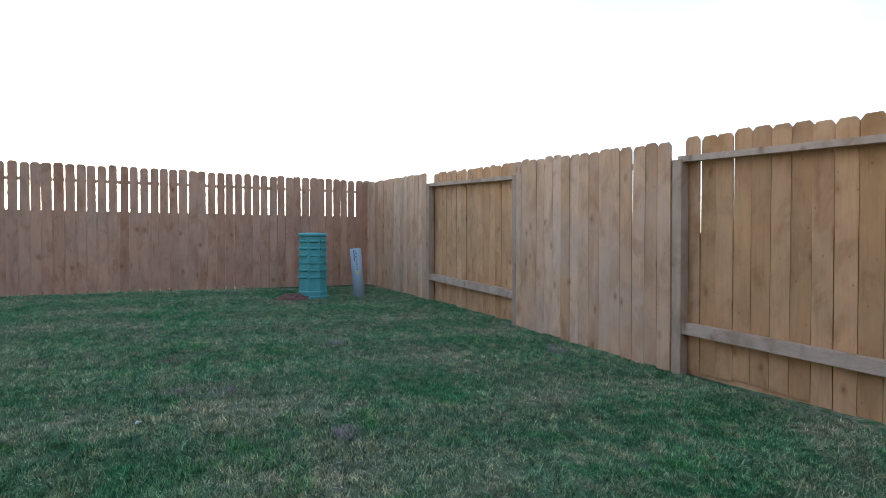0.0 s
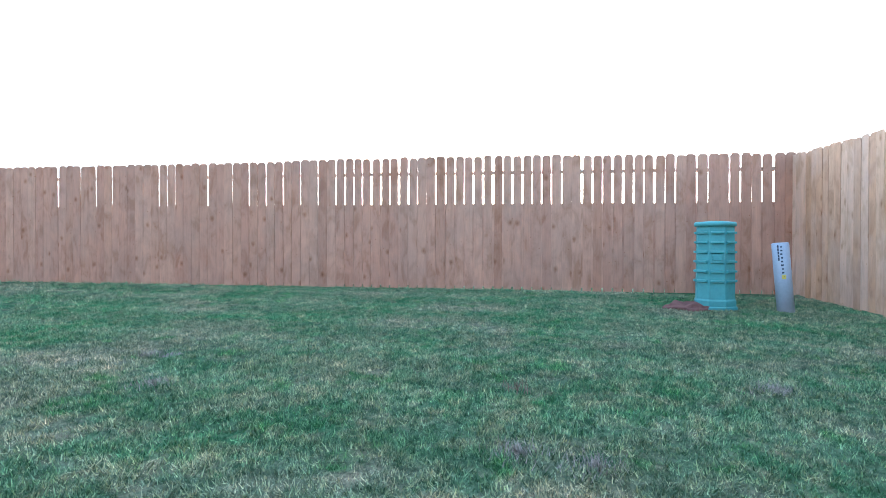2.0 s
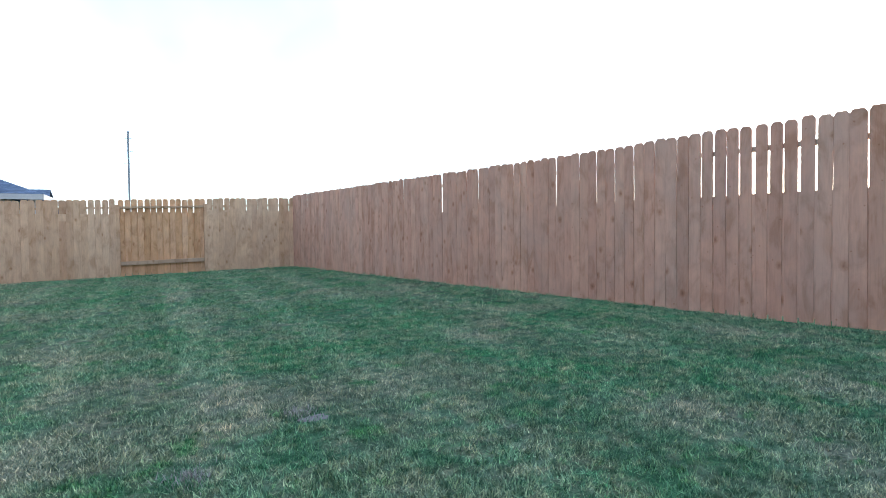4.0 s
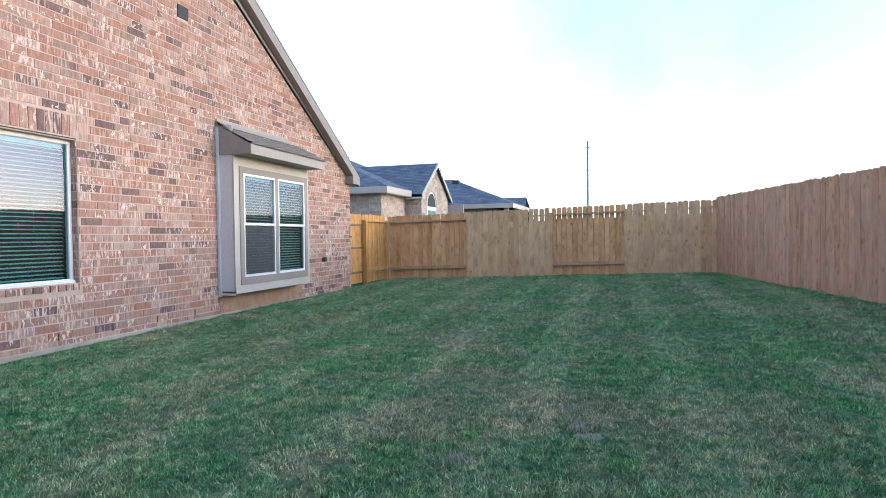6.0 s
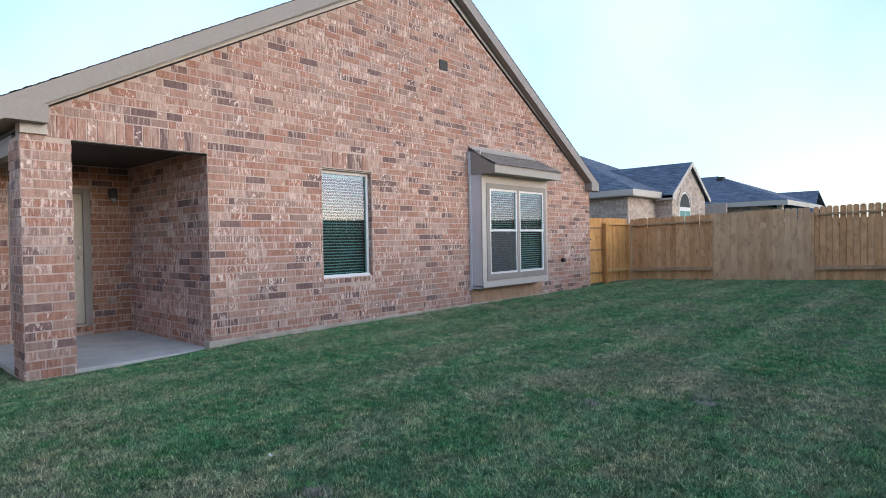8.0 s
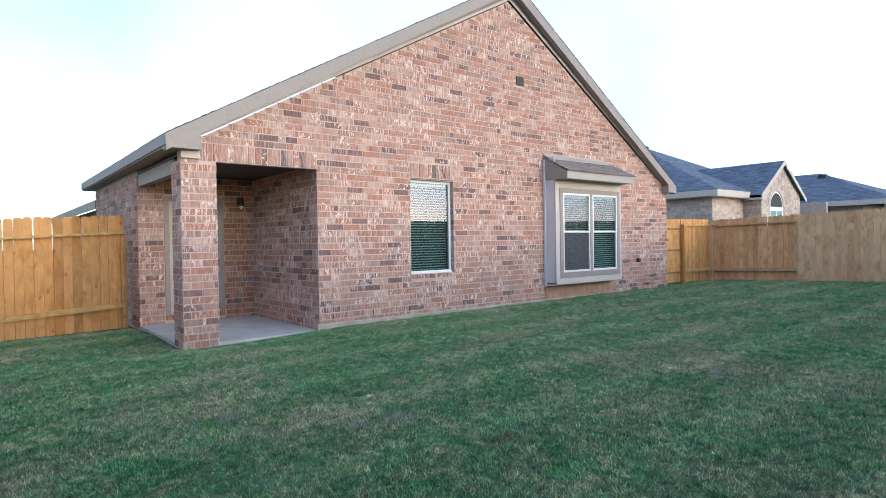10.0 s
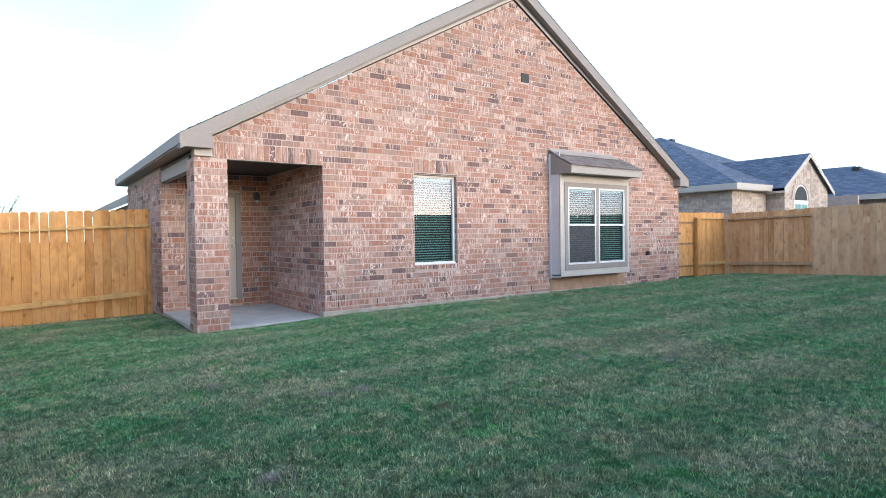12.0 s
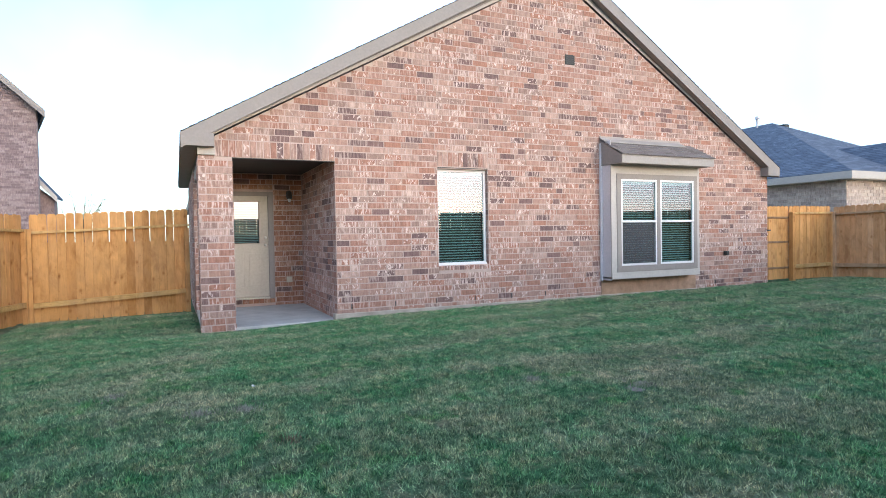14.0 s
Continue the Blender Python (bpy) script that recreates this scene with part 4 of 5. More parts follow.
# porch wall lamp and outlet cover
lamp = empty("wall_lamp", "small black outdoor wall lamp on porch brickwork", "lamp")
part("backplate", box_bm(DX - 0.03, DX, -1.97, -1.87, 2.02, 2.16, 0.01), BLACK, lamp)
bm = lathe_bm([(0.02, 0.17), (0.05, 0.14), (0.062, 0.06), (0.055, 0.0)][::-1], 16)
o = part("shade", bm, BLACK, lamp, "black bell shade", True)
o.matrix_basis = pose(DX - 0.11, -1.92, 1.99)
o = part("bulb", lathe_bm([(0.012, 0.06), (0.036, 0.03), (0.036, -0.04), (0.012, -0.08)][::-1], 16), WHITE, lamp, "", True)
o.matrix_basis = pose(DX - 0.11, -1.92, 2.0)
part("arm", box_bm(DX - 0.11, DX - 0.02, -1.93, -1.91, 2.12, 2.14), BLACK, lamp)
outlet = tagged(link_bm("outlet_cover", box_bm(DX - 0.04, DX, -1.96, -1.84, 0.22, 0.34, 0.008), STEEL), "grey weatherproof outlet cover on brick", "outlet")

# side gate between the house corner and the fence
gate = empty("gate", "new golden cedar gate with three rails, closed", "gate")
GA, GB = Vector((HX + 0.06, Y1 - 0.06)), GATE
gl_ = (GB - GA).length
for i in range(6):
    y = GA.y - (i + 0.5) * gl_ / 6
    mesh_share("board", picket_mesh("board", gl_ / 6 - 0.004, 1.86, 0.016, 0.03, CEDAR_NEW), gate, pose(HX + 0.14, y, gz(HX, y) + 0.05, 0, 0, 90))
for z in (0.34, 1.00, 1.62):
    part("rail", box_bm(HX + 0.085, HX + 0.125, GB.y + 0.05, GA.y, gz(HX, -13.5) + z - 0.025, gz(HX, -13.5) + z + 0.025, 0.003), CEDAR_DARK, gate)
part("latch", box_bm(HX + 0.06, HX + 0.09, GA.y - 0.14, GA.y - 0.02, gz(HX, -13.5) + 1.28, gz(HX, -13.5) + 1.32, 0.004), BLACK, gate)
gp = tagged(link_bm("gate_post", box_bm(HX - 0.02, HX + 0.08, GB.y - 0.06, GB.y + 0.04, gz(HX, GB.y) - 0.05, gz(HX, GB.y) + 1.74, 0.006), CEDAR_NEW), "square cedar gate post in the lawn", "post")

# ---- green riser barrel and grey pipe near the corner ----
barrel = empty("utility_barrel", "teal plastic ribbed utility riser with a lid on the lawn", "riser")
bx, by = -8.52, 1.16
g0 = gz(bx, by)
hexa = lambda r, k: (r * math.cos(math.pi / 8 + k * math.pi / 4), r * math.sin(math.pi / 8 + k * math.pi / 4))
def oct_bm(levels):
    bm = bmesh.new()
    rings = [[bm.verts.new((*hexa(r, k), z)) for k in range(8)] for r, z in levels]
    for a, b in zip(rings, rings[1:]):
        for k in range(8):
            bm.faces.new((a[k], a[(k + 1) % 8], b[(k + 1) % 8], b[k]))
    bm.faces.new(rings[0][::-1])
    bm.faces.new(rings[-1])
    return bm
o = part("body", oct_bm([(0.226, -0.05), (0.226, 0.10), (0.214, 0.12), (0.204, 0.94)]), TEAL, barrel)
o.matrix_basis = pose(bx, by, g0)
o = part("lid", lathe_bm([(0.20, 0.93), (0.222, 0.935), (0.222, 0.965), (0.21, 0.98), (0.09, 0.99)], 32), TEAL, barrel, "round lid", True)
o.matrix_basis = pose(bx, by, g0)
o = part("base_ring", oct_bm([(0.240, -0.02), (0.240, 0.03), (0.232, 0.04)]), TEAL, barrel)
o.matrix_basis = pose(bx, by, g0)
rib = bmesh.new()
prism_bm([(0.0, 0.0), (0.028, 0.010), (0.028, 0.030), (0.0, 0.034)], "y", -0.064, 0.064, rib)
bmesh.ops.recalc_face_normals(rib, faces=rib.faces[:])
rme = bpy.data.meshes.new("rib")
rib.to_mesh(rme)
rib.free()
rme.materials.append(TEAL)
for k in range(8):
    for i in range(6):
        a = 45.0 * k + 45.0
        z = 0.30 + i * 0.108
        r = (0.214 - 0.010 * z / 0.94) * math.cos(math.pi / 8)
        mesh_share("rib", rme, barrel, pose(bx, by, g0) @ pose(r * math.cos(radians(a)), r * math.sin(radians(a)), z, 0, 0, a))
o = part("handle", box_bm(-0.01, 0.022, -0.05, 0.05, 0.55, 0.62, 0.006), TEAL, barrel)
o.matrix_basis = pose(bx, by, g0) @ pose(0.19, 0, 0) 
pipe = empty("pvc_pipe", "grey plastic pipe stub with print and yellow sticker", "pipe")
px_, py_ = -8.46, 1.86
pg = gz(px_, py_)
tilt_m = pose(px_, py_, pg, 4.0, -3.5, 0)
o = part("tube", lathe_bm([(0.086, -0.1), (0.086, 0.75), (0.078, 0.755), (0.076, 0.68)], 32), PVC, pipe, "", True)
o.matrix_basis = tilt_m
for i in range(9):
    o = part("print_mark", box_bm(0.0, 0.0012, -0.006 - 0.004 * (i % 3), 0.008 + 0.003 * (i % 2), 0, 0.018), INK, pipe)
    o.matrix_basis = tilt_m @ pose(0.0, 0, 0, 0, 0, -8) @ pose(0.0857, 0, 0.70 - i * 0.04)
for i in range(5):
    o = part("print_mark", box_bm(0.0, 0.0012, -0.008, 0.008, 0, 0.03), INK, pipe)
    o.matrix_basis = tilt_m @ pose(0.0, 0, 0, 0, 0, -28) @ pose(0.0857, 0, 0.70 - i * 0.035)
o = part("sticker", box_bm(0.0, 0.0015, -0.02, 0.02, 0, 0.045), YELLOW, pipe)
o.matrix_basis = tilt_m @ pose(0.0, 0, 0, 0, 0, -5) @ pose(0.0855, 0, 0.36)
bm = bmesh.new()
bmesh.ops.create_icosphere(bm, subdivisions=4, radius=1)
for v in bm.verts:
    n_ = noise.noise(v.co * 3.1) * 0.25
    v.co = Vector((v.co.x * 0.26 * (1 + n_), v.co.y * 0.27 * (1 + n_), max(v.co.z, -0.2) * 0.08 * (1 + 2 * n_)))
mound = tagged(link_bm("soil_mound", bm, SOIL, None, "", True), "small mound of bare red soil beside the riser", "soil")
mound.location = (bx + 0.10, by - 0.27, g0 - 0.01)

# ---- neighbouring houses ----
def slope_roof(name, corners, parent, material):
    """A roof plane from its corners, with shingle courses laid on it."""
    bm = bmesh.new()
    vs_ = [bm.verts.new(c) for c in corners]
    bm.faces.new(vs_)
    ext = bmesh.ops.extrude_face_region(bm, geom=bm.faces[:])
    for v in [g for g in ext["geom"] if isinstance(g, bmesh.types.BMVert)]:
        v.co.z -= 0.10
    return part(name, bm, material, parent)


def far_shingle():
    m, nt, b = mat("shingle_far", 0.95, 0, 0.15)
    v = geo_coords(nt)
    sep = nt.nodes.new("ShaderNodeSeparateXYZ")
    nt.links.new(v, sep.inputs[0])
    w = nt.nodes.new("ShaderNodeTexBrick")
    w.inputs["Scale"].default_value = 1.0
    w.inputs["Brick Width"].default_value, w.inputs["Row Height"].default_value = 0.35, 0.075
    w.inputs["Mortar Size"].default_value = 0.006
    w.inputs["Color1"].default_value, w.inputs["Color2"].default_value = (0.095, 0.115, 0.165, 1), (0.15, 0.175, 0.235, 1)
    w.inputs["Mortar"].default_value = (0.05, 0.06, 0.085, 1)
    add = nt.nodes.new("ShaderNodeMath")
    nt.links.new(sep.outputs[0], add.inputs[0])
    nt.links.new(sep.outputs[1], add.inputs[1])
    cmb = nt.nodes.new("ShaderNodeCombineXYZ")
    nt.links.new(add.outputs[0], cmb.inputs[0])
    nt.links.new(sep.outputs[2], cmb.inputs[1])
    nt.links.new(cmb.outputs[0], w.inputs["Vector"])
    n = noise_tex(nt, v, 3)
    nt.links.new(mix(nt, w.outputs["Color"], ramp(nt, n, [(0.3, (0.8, 0.8, 0.8)), (0.7, (1.2, 1.2, 1.2))]), 1.0, 'MULTIPLY'), b.inputs["Base Color"])
    return m


SHINGLE_FAR = far_shingle()


def far_bricks(parent, faces_, tone):
    """Small joined bricks on far walls. faces_: (pose function, u0, u1, z0, z1, top limit)."""
    vs, fs = [], []
    rf = random.Random(11)
    for plane, u0, u1, z0, z1, lim, hole in faces_:
        k = 0
        z = z0
        while z < z1:
            a, b = u0, u1
            if lim:
                lo, hi = lim(z + COURSE)
                a, b = max(a, lo), min(b, hi)
            u = a - (k % 2) * BLEN / 2
            while u < b:
                p, q = max(a, u), min(b, u + BLEN)
                if q - p > 0.05 and not (hole and hole((p + q) / 2, z + COURSE / 2)):
                    m = plane((p + q) / 2, z + COURSE / 2)
                    n0 = len(vs)
                    l, h = q - p - 0.014, COURSE - 0.014
                    for dx, dy, dz in ((-1, 0, -1), (1, 0, -1), (1, 0, 1), (-1, 0, 1), (-1, 1, -1), (1, 1, -1), (1, 1, 1), (-1, 1, 1)):
                        vs.append(tuple(m @ Vector((dx * l / 2, dy * 0.02, dz * h / 2))))
                    fs += [tuple(n0 + c for c in f) for f in ((0, 1, 2, 3), (0, 4, 5, 1), (1, 5, 6, 2), (2, 6, 7, 3), (3, 7, 4, 0))]
                u += BLEN
            z += COURSE
            k += 1
    me = bpy.data.meshes.new("brickwork")
    me.from_pydata(vs, [], fs)
    me.materials.append(tone)
    ob = new("brickwork", me)
    ob.parent = parent
    return ob


nbA = empty("neighbour_house", "pale brick house with a slate-grey hip roof and arched window", "house", "neighbouring houses")
GXA, GA0, GA1, GAZ, GAE = 2.51, -21.34, -25.14, 4.26, 2.80
WXA, WY = 3.18, -18.80
AWY, AWZ, AWR = -22.72, 2.38, 0.62      # arched window: middle, springing line, radius
yc = (GA0 + GA1) / 2
pa = (GAZ - GAE) / (abs(GA1 - GA0) / 2 + 0.3)
arch = lambda y, z: (abs(y - AWY) < AWR + 0.06 and z < AWZ) or ((y - AWY) ** 2 + (z - AWZ) ** 2 < (AWR + 0.06) ** 2 and z >= AWZ)
part("wall", prism_bm([(GA0 - 0.022, -0.4), (GA1 + 0.022, -0.4), (GA1 + 0.022, GAE + 0.3 * pa - 0.05), (yc, GAZ - 0.05), (GA0 - 0.022, GAE + 0.3 * pa - 0.05)], "x", GXA + 0.02, GXA + 0.25), MORTAR, nbA)
part("wall", box_bm(GXA + 0.01, WXA + 0.2, GA0 - 0.2, GA0 - 0.015, -0.4, 2.72), MORTAR, nbA)
part("wall", box_bm(WXA + 0.02, WXA + 0.2, GA0, WY - 0.02, -0.4, 2.78), MORTAR, nbA)
part("wall", box_bm(WXA + 0.2, 18, WY - 0.2, WY - 0.02, -0.4, 2.78), MORTAR, nbA)
part("wall", box_bm(GXA + 0.25, 18, -29.2, -29.0, -0.4, 2.78), MORTAR, nbA)
far_bricks(nbA, [(face_x(GXA), GA1, GA0, -0.3, GAZ - 0.2, lambda z: (yc - (GAZ - 0.15 - z) / pa, yc + (GAZ - 0.15 - z) / pa), arch),
                 (face_y(GA0), GXA, WXA, -0.3, 2.7, None, None), (face_x(WXA), GA0, WY, -0.3, 2.7, None, None), (face_y(WY), WXA, 17.5, -0.3, 2.7, None, None)], BRICK_FAR)
# arched window
def arc(r, n=16):
    return [(AWY + r * math.cos(math.pi * k / n), AWZ + r * math.sin(math.pi * k / n)) for k in range(n + 1)]


aw = part("arched_window", prism_bm([(AWY - AWR, 0.9), (AWY + AWR, 0.9)] + arc(AWR), "x", GXA + 0.004, GXA + 0.019), WHITE, nbA, "white arched window")
for a, b in ((AWY - AWR + 0.07, AWY - 0.03), (AWY + 0.03, AWY + AWR - 0.07)):
    part("pane", box_bm(GXA - 0.002, GXA + 0.003, a, b, 1.0, AWZ - 0.16), GLASS, aw)
# arch pane is no glass: interior shade painted as a dark sheet
part("pane", prism_bm(arc(AWR - 0.07), "x", GXA - 0.002, GXA + 0.003), UNLIT_ROOM, aw)
part("muntin", box_bm(GXA - 0.006, GXA + 0.003, AWY - AWR, AWY + AWR, AWZ - 0.12, AWZ - 0.04), WHITE, aw)
for k in range(15):                     # brick arch over the window
    a0, a1 = math.pi * k / 15 + 0.01, math.pi * (k + 1) / 15 - 0.01
    poly = [(AWY + r * math.cos(a), AWZ + r * math.sin(a)) for r, a in ((AWR + 0.005, a0), (AWR + 0.20, a0), (AWR + 0.20, a1), (AWR + 0.005, a1))]
    part("arch_brick", prism_bm(poly, "x", GXA - 0.022, GXA + 0.015), BRICK_FAR, nbA)
# roofs
go = 0.12
for sgn in (1, -1):
    ye = yc + sgn * (abs(GA1 - GA0) / 2 + 0.3)
    slope_roof("gable_roof", [(GXA - go, yc, GAZ), (6.1, yc, GAZ), (6.1, ye, GAE), (GXA - go, ye, GAE)], nbA, SHINGLE_FAR)
    part("barge_board", prism_bm([(yc, GAZ + 0.01), (ye, GAE + 0.01), (ye, GAE - 0.17), (yc, GAZ - 0.17)], "x", GXA - go - 0.03, GXA - go - 0.001), TRIM_LIGHT, nbA)
ex, ey, rz_ = WXA - 0.35, WY + 0.33, 2.95
ap1, ap2 = (12.2, -27.9, 6.70), (15.0, -27.9, 6.70)
mid = (6.9, -26.75, 4.58)
slope_roof("hip_roof", [(ex, ey, rz_), (24.4, ey, rz_), ap2, ap1], nbA, SHINGLE_FAR)
slope_roof("hip_roof", [(ex, ey, rz_), ap1, mid, (ex, -26.0, rz_)], nbA, SHINGLE_FAR)
slope_roof("hip_roof", [mid, ap1, (12.2, -29.3, rz_), (6.9, -29.3, rz_)], nbA, SHINGLE_FAR)
slope_roof("hip_roof", [ap1, ap2, (15.0, -29.3, rz_), (12.2, -29.3, rz_)], nbA, SHINGLE_FAR)
slope_roof("hip_roof", [(24.4, ey, rz_), (24.4, -29.3, rz_), (15.0, -29.3, rz_), ap2], nbA, SHINGLE_FAR)
pipe_top = link_bm("vent_pipe", lathe_bm([(0.05, 0.0), (0.05, 0.55), (0.11, 0.56), (0.11, 0.66), (0.04, 0.70)], 12), TRIM_GREY, nbA, "pale metal roof flue")
pipe_top.location = (12.75, -27.5, 6.42)
part("fascia", box_bm(ex - 0.02, 18.4, ey - 0.005, ey + 0.02, rz_ - 0.24, rz_ - 0.02), TRIM_LIGHT, nbA)
part("fascia", box_bm(ex - 0.02, ex + 0.005, GA0 + 0.25, ey, rz_ - 0.24, rz_ - 0.02), TRIM_LIGHT, nbA)
part("fascia", box_bm(GXA - go, ex + 0.2, GA0 + 0.28, GA0 + 0.30, GAE - 0.18, GAE + 0.0), TRIM_LIGHT, nbA)
part("soffit", box_bm(GXA - go, ex + 0.25, GA0 - 0.1, GA0 + 0.279, GAE - 0.176, GAE - 0.03), TRIM_LIGHT, nbA)
part("soffit", box_bm(ex, WXA + 0.1, GA0, ey, rz_ - 0.26, rz_ - 0.22), TRIM_LIGHT, nbA)
part("soffit", box_bm(WXA, 18.3, WY - 0.1, ey, rz_ - 0.26, rz_ - 0.22), TRIM_LIGHT, nbA)
part("roof_vent", box_bm(11.3, 11.65, -27.95, -27.6, 6.15, 6.48, 0.04), BLACK, nbA, "dark roof vent")

nbC = empty("neighbour_house", "farther pale brick house with a grey hip roof", "house", "neighbouring houses")
part("wall", box_bm(1.6, 14, -38.2, -30.1, -0.4, 2.65), BRICK_FAR, nbC)
part("porch_post", box_bm(0.55, 0.80, -30.35, -30.1, -0.4, 2.65, 0.01), TRIM_LIGHT, nbC)
part("roof_vent", box_bm(4.1, 4.5, -33.6, -33.2, 4.15, 4.50, 0.04), BLACK, nbC, "dark roof vent")
e0, e1, f0, f1 = 0.26, 14.4, -38.5, -29.65
c1, c2 = (4.66, -34.05, 4.62), (10.0, -34.05, 4.62)
for q in ([(e0, f1, 2.85), (e1, f1, 2.85), c2, c1], [(e0, f0, 2.85), (e0, f1, 2.85), c1], [(e0, f0, 2.85), c1, c2, (e1, f0, 2.85)], [(e1, f1, 2.85), (e1, f0, 2.85), c2]):
    slope_roof("hip_roof", q, nbC, SHINGLE_FAR)
part("fascia", box_bm(e0 - 0.02, e1, f1 - 0.01, f1 + 0.02, 2.60, 2.84), TRIM_LIGHT, nbC)
part("fascia", box_bm(e0 - 0.03, e0, f0, f1 + 0.02, 2.60, 2.84), TRIM_LIGHT, nbC)
nbD = empty("neighbour_house", "distant house with a grey roof", "house", "neighbouring houses")
part("wall", box_bm(3.7, 14, -62, -54.4, -0.4, 2.6), BRICK_FAR, nbD)
for q in ([(3.3, -54, 2.6), (14, -54, 2.6), (14, -57.6, 4.95), (3.55, -57.6, 4.95)], [(3.3, -62, 2.6), (3.55, -57.6, 4.95), (14, -57.6, 4.95), (14, -62, 2.6)]):
    slope_roof("roof", q, nbD, SHINGLE_FAR)

# two-storey neighbour beyond the north-east corner
nbE = empty("neighbour_house", "tall two-storey grey-brown brick house", "house", "neighbouring houses")
part("wall", prism_bm([(5.62, -0.5), (20, -0.5), (20, 9.5), (14, 14.5), (5.62, 6.9)], "x", 22.0, 22.3), BRICK_MAUVE, nbE)
part("wall", prism_bm([(22.3, 5.62), (34, 8.5), (34, 8.7), (22.3, 5.82)], "z", -0.5, 6.9), BRICK_MAUVE, nbE)
far_bricks(nbE, [(face_x(21.97), 5.62, 13, 1.0, 9.5, lambda z: (5.62 + max(0, z - 6.9) * 1.06, 30), None)], BRICK_MAUVE)
slope_roof("roof", [(21.4, 5.24, 6.80), (34, 8.2, 6.80), (34, 14, 15.0), (21.4, 14, 15.0)], nbE, SHINGLE_FAR)
part("barge_board", prism_bm([(5.24, 6.82), (14, 15.02), (14, 14.72), (5.24, 6.52)], "x", 21.36, 21.4), TRIM, nbE)
part("eave_fascia", prism_bm([(21.4, 5.20), (34, 8.16), (34, 8.20), (21.4, 5.24)], "z", 6.5, 6.78), TRIM, nbE)
part("porch_wall", prism_bm([(5.30, -0.5), (7, -0.5), (7, 4.6), (5.30, 3.1)], "x", 23.5, 24.3), BRICK_MAUVE, nbE)
slope_roof("porch_roof", [(23.0, 5.10, 3.2), (24.5, 5.10, 3.2), (24.5, 6.0, 4.3), (23.0, 6.0, 4.3)], nbE, SHINGLE_FAR)
part("porch_barge", prism_bm([(5.10, 3.22), (6.0, 4.32), (6.0, 4.05), (5.10, 2.95)], "x", 22.95, 23.0), TRIM_LIGHT, nbE)

# radio mast far behind the south fence
mast = empty("radio_mast", "thin steel radio mast far beyond the fence", "mast")
part("pole", box_bm(-1.90, -1.70, -73.1, -72.9, -0.3, 12.6), MAST, mast)
for z, w in ((10.4, 0.5), (9.0, 0.5), (11.8, 0.35)):
    part("cross_arm", box_bm(-1.8 - w, -1.8 + w, -73.02, -72.98, z, z + 0.05), MAST, mast)


# ---- lawn blades ----
rng = np.random.default_rng(4)


def blades(name, n, x0, x1, y0, y1, h, label, wide=1.0):
    """Single bent blades of grass, scattered over a stretch of lawn."""
    m = n // 48
    cx, cy = rng.uniform(x0, x1, m), rng.uniform(y0, y1, m)
    ci = rng.integers(0, m, n)
    tall = rng.uniform(0.45, 1.3, m)[ci]
    x, y = cx[ci] + rng.normal(0, 0.034, n), cy[ci] + rng.normal(0, 0.034, n)
    keep = ((x < HX - 0.05) | ((y > 0.0) & (x < 4.95) & (y < 2.8))) & (y > -15.72)
    wn_ = (SW - NW) / (SW - NW).length
    keep &= ((x - NW.x) * (-wn_.y) + (y - NW.y) * wn_.x) > 0.0
    nn_ = (NBEND - NW) / (NBEND - NW).length
    keep &= ((x - NW.x) * nn_.y - (y - NW.y) * nn_.x) > 0.0
    x, y, tall = x[keep], y[keep], tall[keep]
    n = len(x)
    dip = 0.014 * np.clip(x + 8, 0, 7) * np.clip((y - 0.5) / 3, 0, 1) * np.clip((2 - x) / 3, 0, 1)
    dip = dip + 0.06 * np.clip(x / 1.5, 0, 1) * np.clip((y + 2.6) / 1.5, 0, 1) * np.clip((1.6 - y) / 1.2, 0, 1) * np.clip(3.4 - x, 0, 1)
    z = -0.1975 - 0.02748 * x - 0.00691 * y - dip
    a, lean = rng.uniform(0, 2 * np.pi, n), rng.uniform(0.3, 1.5, n)
    hh = h * rng.uniform(0.55, 1.3, n) * tall
    w = rng.uniform(0.0014, 0.0030, n) * wide
    b = rng.uniform(0, 2 * np.pi, n)
    co = np.empty((n, 3, 3))
    co[:, 0] = np.stack([x - w * np.cos(a), y - w * np.sin(a), z - 0.004], 1)
    co[:, 1] = np.stack([x + w * np.cos(a), y + w * np.sin(a), z - 0.004], 1)
    co[:, 2] = np.stack([x + lean * hh * np.cos(b), y + lean * hh * np.sin(b), z + hh * np.sqrt(np.maximum(0.08, 1 - 0.6 * lean ** 2))], 1)
    me = bpy.data.meshes.new(name)
    me.vertices.add(3 * n)
    me.vertices.foreach_set("co", co.ravel())
    me.loops.add(3 * n)
    me.loops.foreach_set("vertex_index", np.arange(3 * n, dtype=np.int32))
    me.polygons.add(n)
    me.polygons.foreach_set("loop_start", np.arange(0, 3 * n, 3, dtype=np.int32))
    me.polygons.foreach_set("loop_total", np.full(n, 3, dtype=np.int32))
    me.update(calc_edges=True)
    me.materials.append(GRASS)
    return tagged(new(name, me), label, "grass", kind="stuff")


blades("grass", 1600000, -9.8, 1.7, -6.0, 4.0, 0.028, "short green and straw-coloured lawn grass", 1.55)
blades("grass", 80000, 1.6, 5.0, 0.0, 2.9, 0.04, "lawn grass beside the porch")
blades("grass", 420000, -9.8, 1.7, -15.8, -6.0, 0.046, "short green lawn grass towards the fence", 1.7)

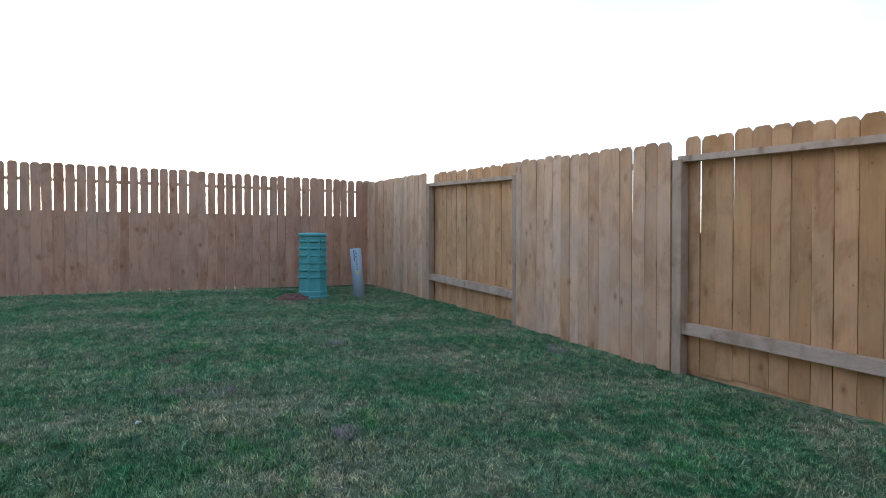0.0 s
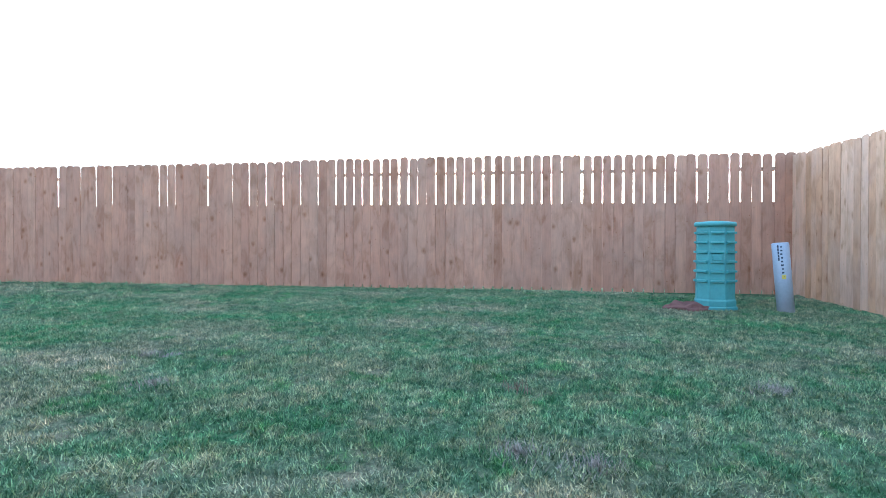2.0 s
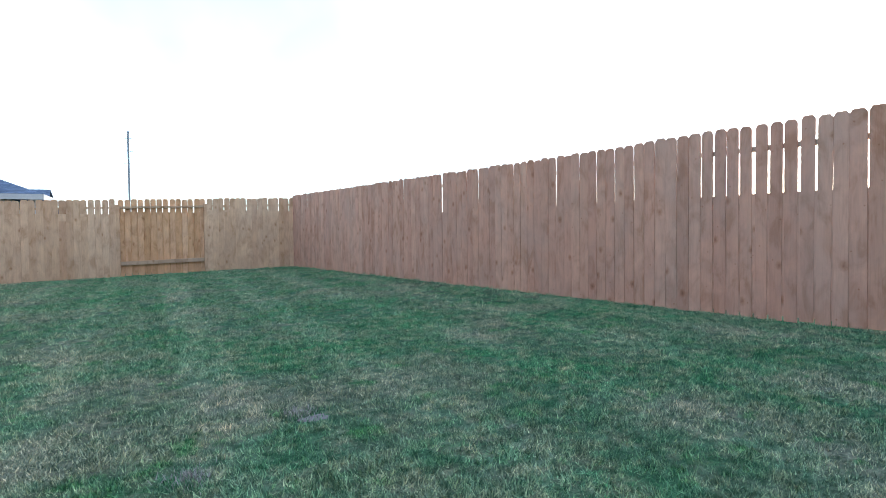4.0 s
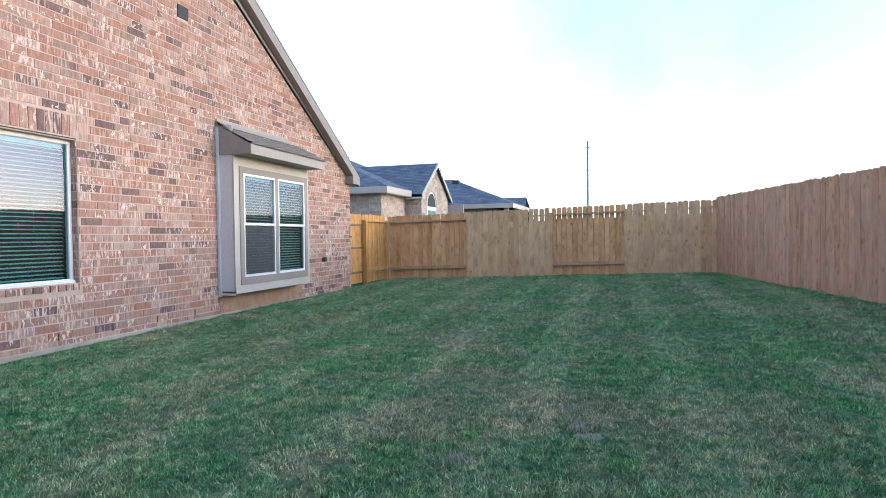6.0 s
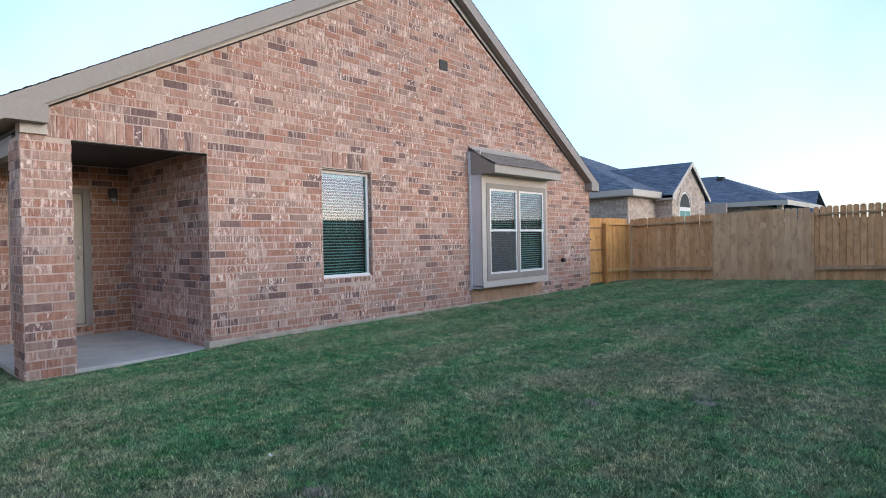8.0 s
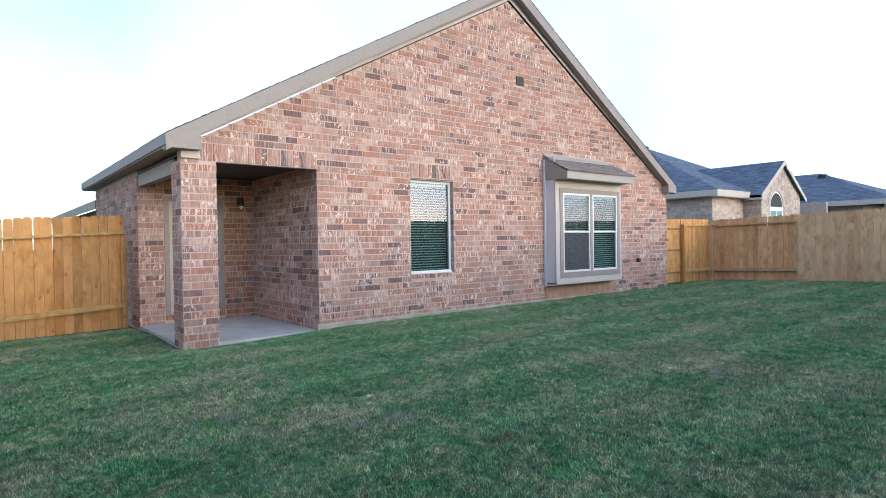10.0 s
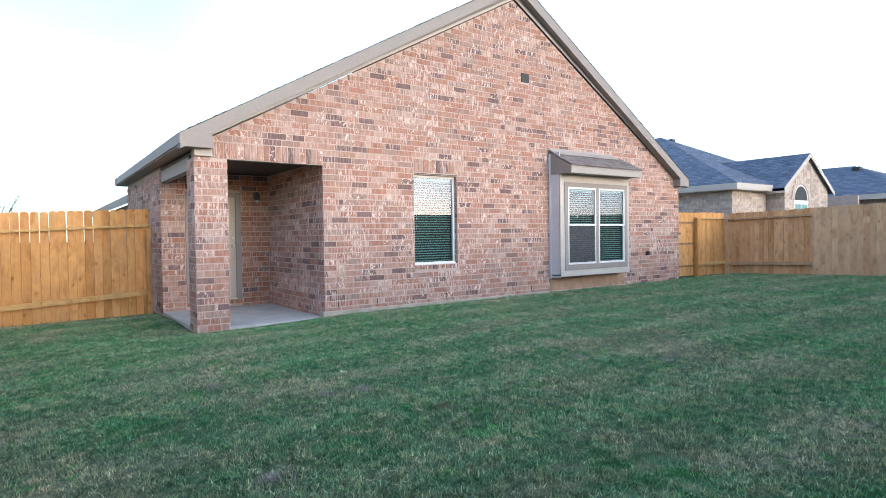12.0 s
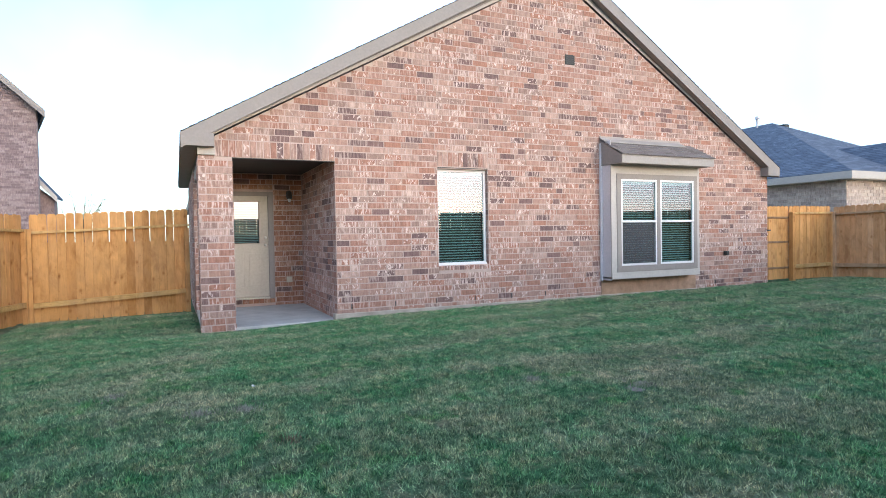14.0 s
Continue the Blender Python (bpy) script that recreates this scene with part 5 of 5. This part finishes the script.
# ---- bits on the lawn ----
def crumpled(name, label, category, x, y, size, material, seed):
    """A small torn, folded scrap."""
    bm = bmesh.new()
    bmesh.ops.create_grid(bm, x_segments=6, y_segments=6, size=size)
    for v in bm.verts:
        q = v.co * 40 + Vector((seed, 0, 0))
        v.co.z = 0.012 + 0.02 * abs(noise.noise(q)) + 0.25 * abs(v.co.x)
        v.co.x *= 1 + 0.4 * noise.noise(q * 0.7)
        v.co.y *= 1 + 0.4 * noise.noise(q * 0.5 + Vector((5, 5, 5)))
    ext = bmesh.ops.extrude_face_region(bm, geom=bm.faces[:])
    for v in [g for g in ext["geom"] if isinstance(g, bmesh.types.BMVert)]:
        v.co.z += 0.002
    ob = tagged(link_bm(name, bm, material), label, category)
    ob.matrix_basis = pose(x, y, gz(x, y) + 0.012, 0, 0, seed * 40)
    return ob


crumpled("paper_scrap", "small white crumpled paper scrap on the grass", "litter", -3.0, -0.28, 0.014, WHITE, 1)


def tuft(x, y, n, material, label, h=0.05, seed=1):
    """A loose clump of dead blades."""
    r_ = random.Random(seed)
    bm = bmesh.new()
    for _ in range(n):
        a, d, b_ = r_.uniform(0, 6.283), abs(r_.gauss(0, 0.07)), r_.uniform(0, 6.283)
        px0, py0 = x + d * math.cos(a), y + d * math.sin(a)
        z0 = gz(px0, py0)
        hh, le = h * r_.uniform(0.5, 1.3), r_.uniform(0.3, 1.1)
        w = 0.0028
        v1 = bm.verts.new((px0 - w * math.cos(b_ + 1.57), py0 - w * math.sin(b_ + 1.57), z0))
        v2 = bm.verts.new((px0 + w * math.cos(b_ + 1.57), py0 + w * math.sin(b_ + 1.57), z0))
        v3 = bm.verts.new((px0 + hh * le * math.cos(b_), py0 + hh * le * math.sin(b_), z0 + hh))
        bm.faces.new((v1, v2, v3))
    return tagged(link_bm("dead_grass", bm, material), label, "grass", kind="stuff")


STRAW = plain_mat("dead_straw", (0.34, 0.305, 0.265), 0.9, 0.3, 20, bumpy=0.2, spec=0.1)
RUST = plain_mat("rusty_straw", (0.23, 0.18, 0.13), 0.9, 0.3, 20, bumpy=0.2, spec=0.1)
tuft(-4.55, -0.32, 80, RUST, "rust-brown dead clump in the lawn", 0.05, 2)
for i, (x, y) in enumerate(((-2.62, 0.79), (-4.31, 2.99), (-3.98, -2.38), (-4.60, -3.0), (-3.6, 0.16), (-5.02, 1.07), (-3.64, -0.15))):
    tuft(x, y, 240, STRAW, "mauve-grey bare patch with dead grass", 0.032, 10 + i)

def bare_patch(x, y, r, seed):
    """A thin, ragged-edged skin of dry soil between the blades."""
    bm = bmesh.new()
    bmesh.ops.create_circle(bm, cap_ends=False, segments=40, radius=r)
    rim = bm.verts[:]
    for k, v in enumerate(rim):
        n_ = 1 + 0.45 * noise.noise(Vector((v.co.x / r * 1.6 + seed * 7, v.co.y / r * 1.6, 0.3))) + 0.15 * noise.noise(Vector((k * 0.9, seed, 0)))
        v.co = Vector((x + v.co.x * n_ * 1.25, y + v.co.y * n_ * 0.85, 0))
        v.co.z = gz(v.co.x, v.co.y) + 0.002
    mid_v = bm.verts.new((x, y, gz(x, y) + 0.012))
    for k in range(len(rim)):
        bm.faces.new((rim[k], rim[(k + 1) % len(rim)], mid_v))
    return tagged(link_bm("bare_patch", bm, DRY_SOIL, None, "", True), "pale grey-brown bare soil patch in the lawn", "soil")


DRY_SOIL = plain_mat("dry_soil", (0.21, 0.175, 0.165), 1.0, 0.3, 18, bumpy=0.9, spec=0.05)
for k, (x, y, r) in enumerate(((-2.67, 0.8, 0.09), (-4.53, 3.12, 0.12), (-4.66, -2.88, 0.07))):
    bare_patch(x, y, r, k + 1)

# sapling beyond the east fence
tree = empty("sapling", "thin sparse sapling seen over the fence", "tree")
tx, ty = 12.5, 2.85
tb = gz(tx, ty)
rt = random.Random(8)
bm = bmesh.new()


def limb(bm, a, b, r0, r1):
    d = (b - a).normalized()
    s1 = d.orthogonal().normalized()
    s2 = d.cross(s1)
    ring = []
    for c, r_ in ((a, r0), (b, r1)):
        ring.append([bm.verts.new(c + (s1 * math.cos(k * 1.0472) + s2 * math.sin(k * 1.0472)) * r_) for k in range(6)])
    for k in range(6):
        bm.faces.new((ring[0][k], ring[0][(k + 1) % 6], ring[1][(k + 1) % 6], ring[1][k]))
    bm.faces.new(ring[0][::-1])
    bm.faces.new(ring[1])


limb(bm, Vector((tx, ty, tb - 0.1)), Vector((tx, ty, tb + 2.1)), 0.03, 0.018)
tips = []
for i in range(22):
    a = Vector((tx, ty, tb + rt.uniform(1.4, 2.1)))
    e = Vector((tx + rt.uniform(-0.5, 0.5), ty + rt.uniform(-0.75, 0.75), tb + rt.uniform(2.45, 3.15)))
    limb(bm, a, e, 0.010, 0.004)
    tips += [a.lerp(e, k) for k in (0.45, 0.6, 0.75, 0.9, 1.0)]
part("trunk", bm, TWIG, tree)
bm = bmesh.new()
for p in tips:
    for _ in range(3):
        c = p + Vector((rt.uniform(-0.08, 0.08), rt.uniform(-0.08, 0.08), rt.uniform(-0.06, 0.06)))
        d1 = Vector((rt.uniform(-1, 1), rt.uniform(-1, 1), rt.uniform(-1, 1))).normalized() * 0.035
        d2 = d1.orthogonal().normalized() * 0.013
        bm.faces.new([bm.verts.new(q) for q in (c - d1, c + d2, c + d1, c - d2)])
part("crown", bm, LEAF, tree, "small sparse leaves")
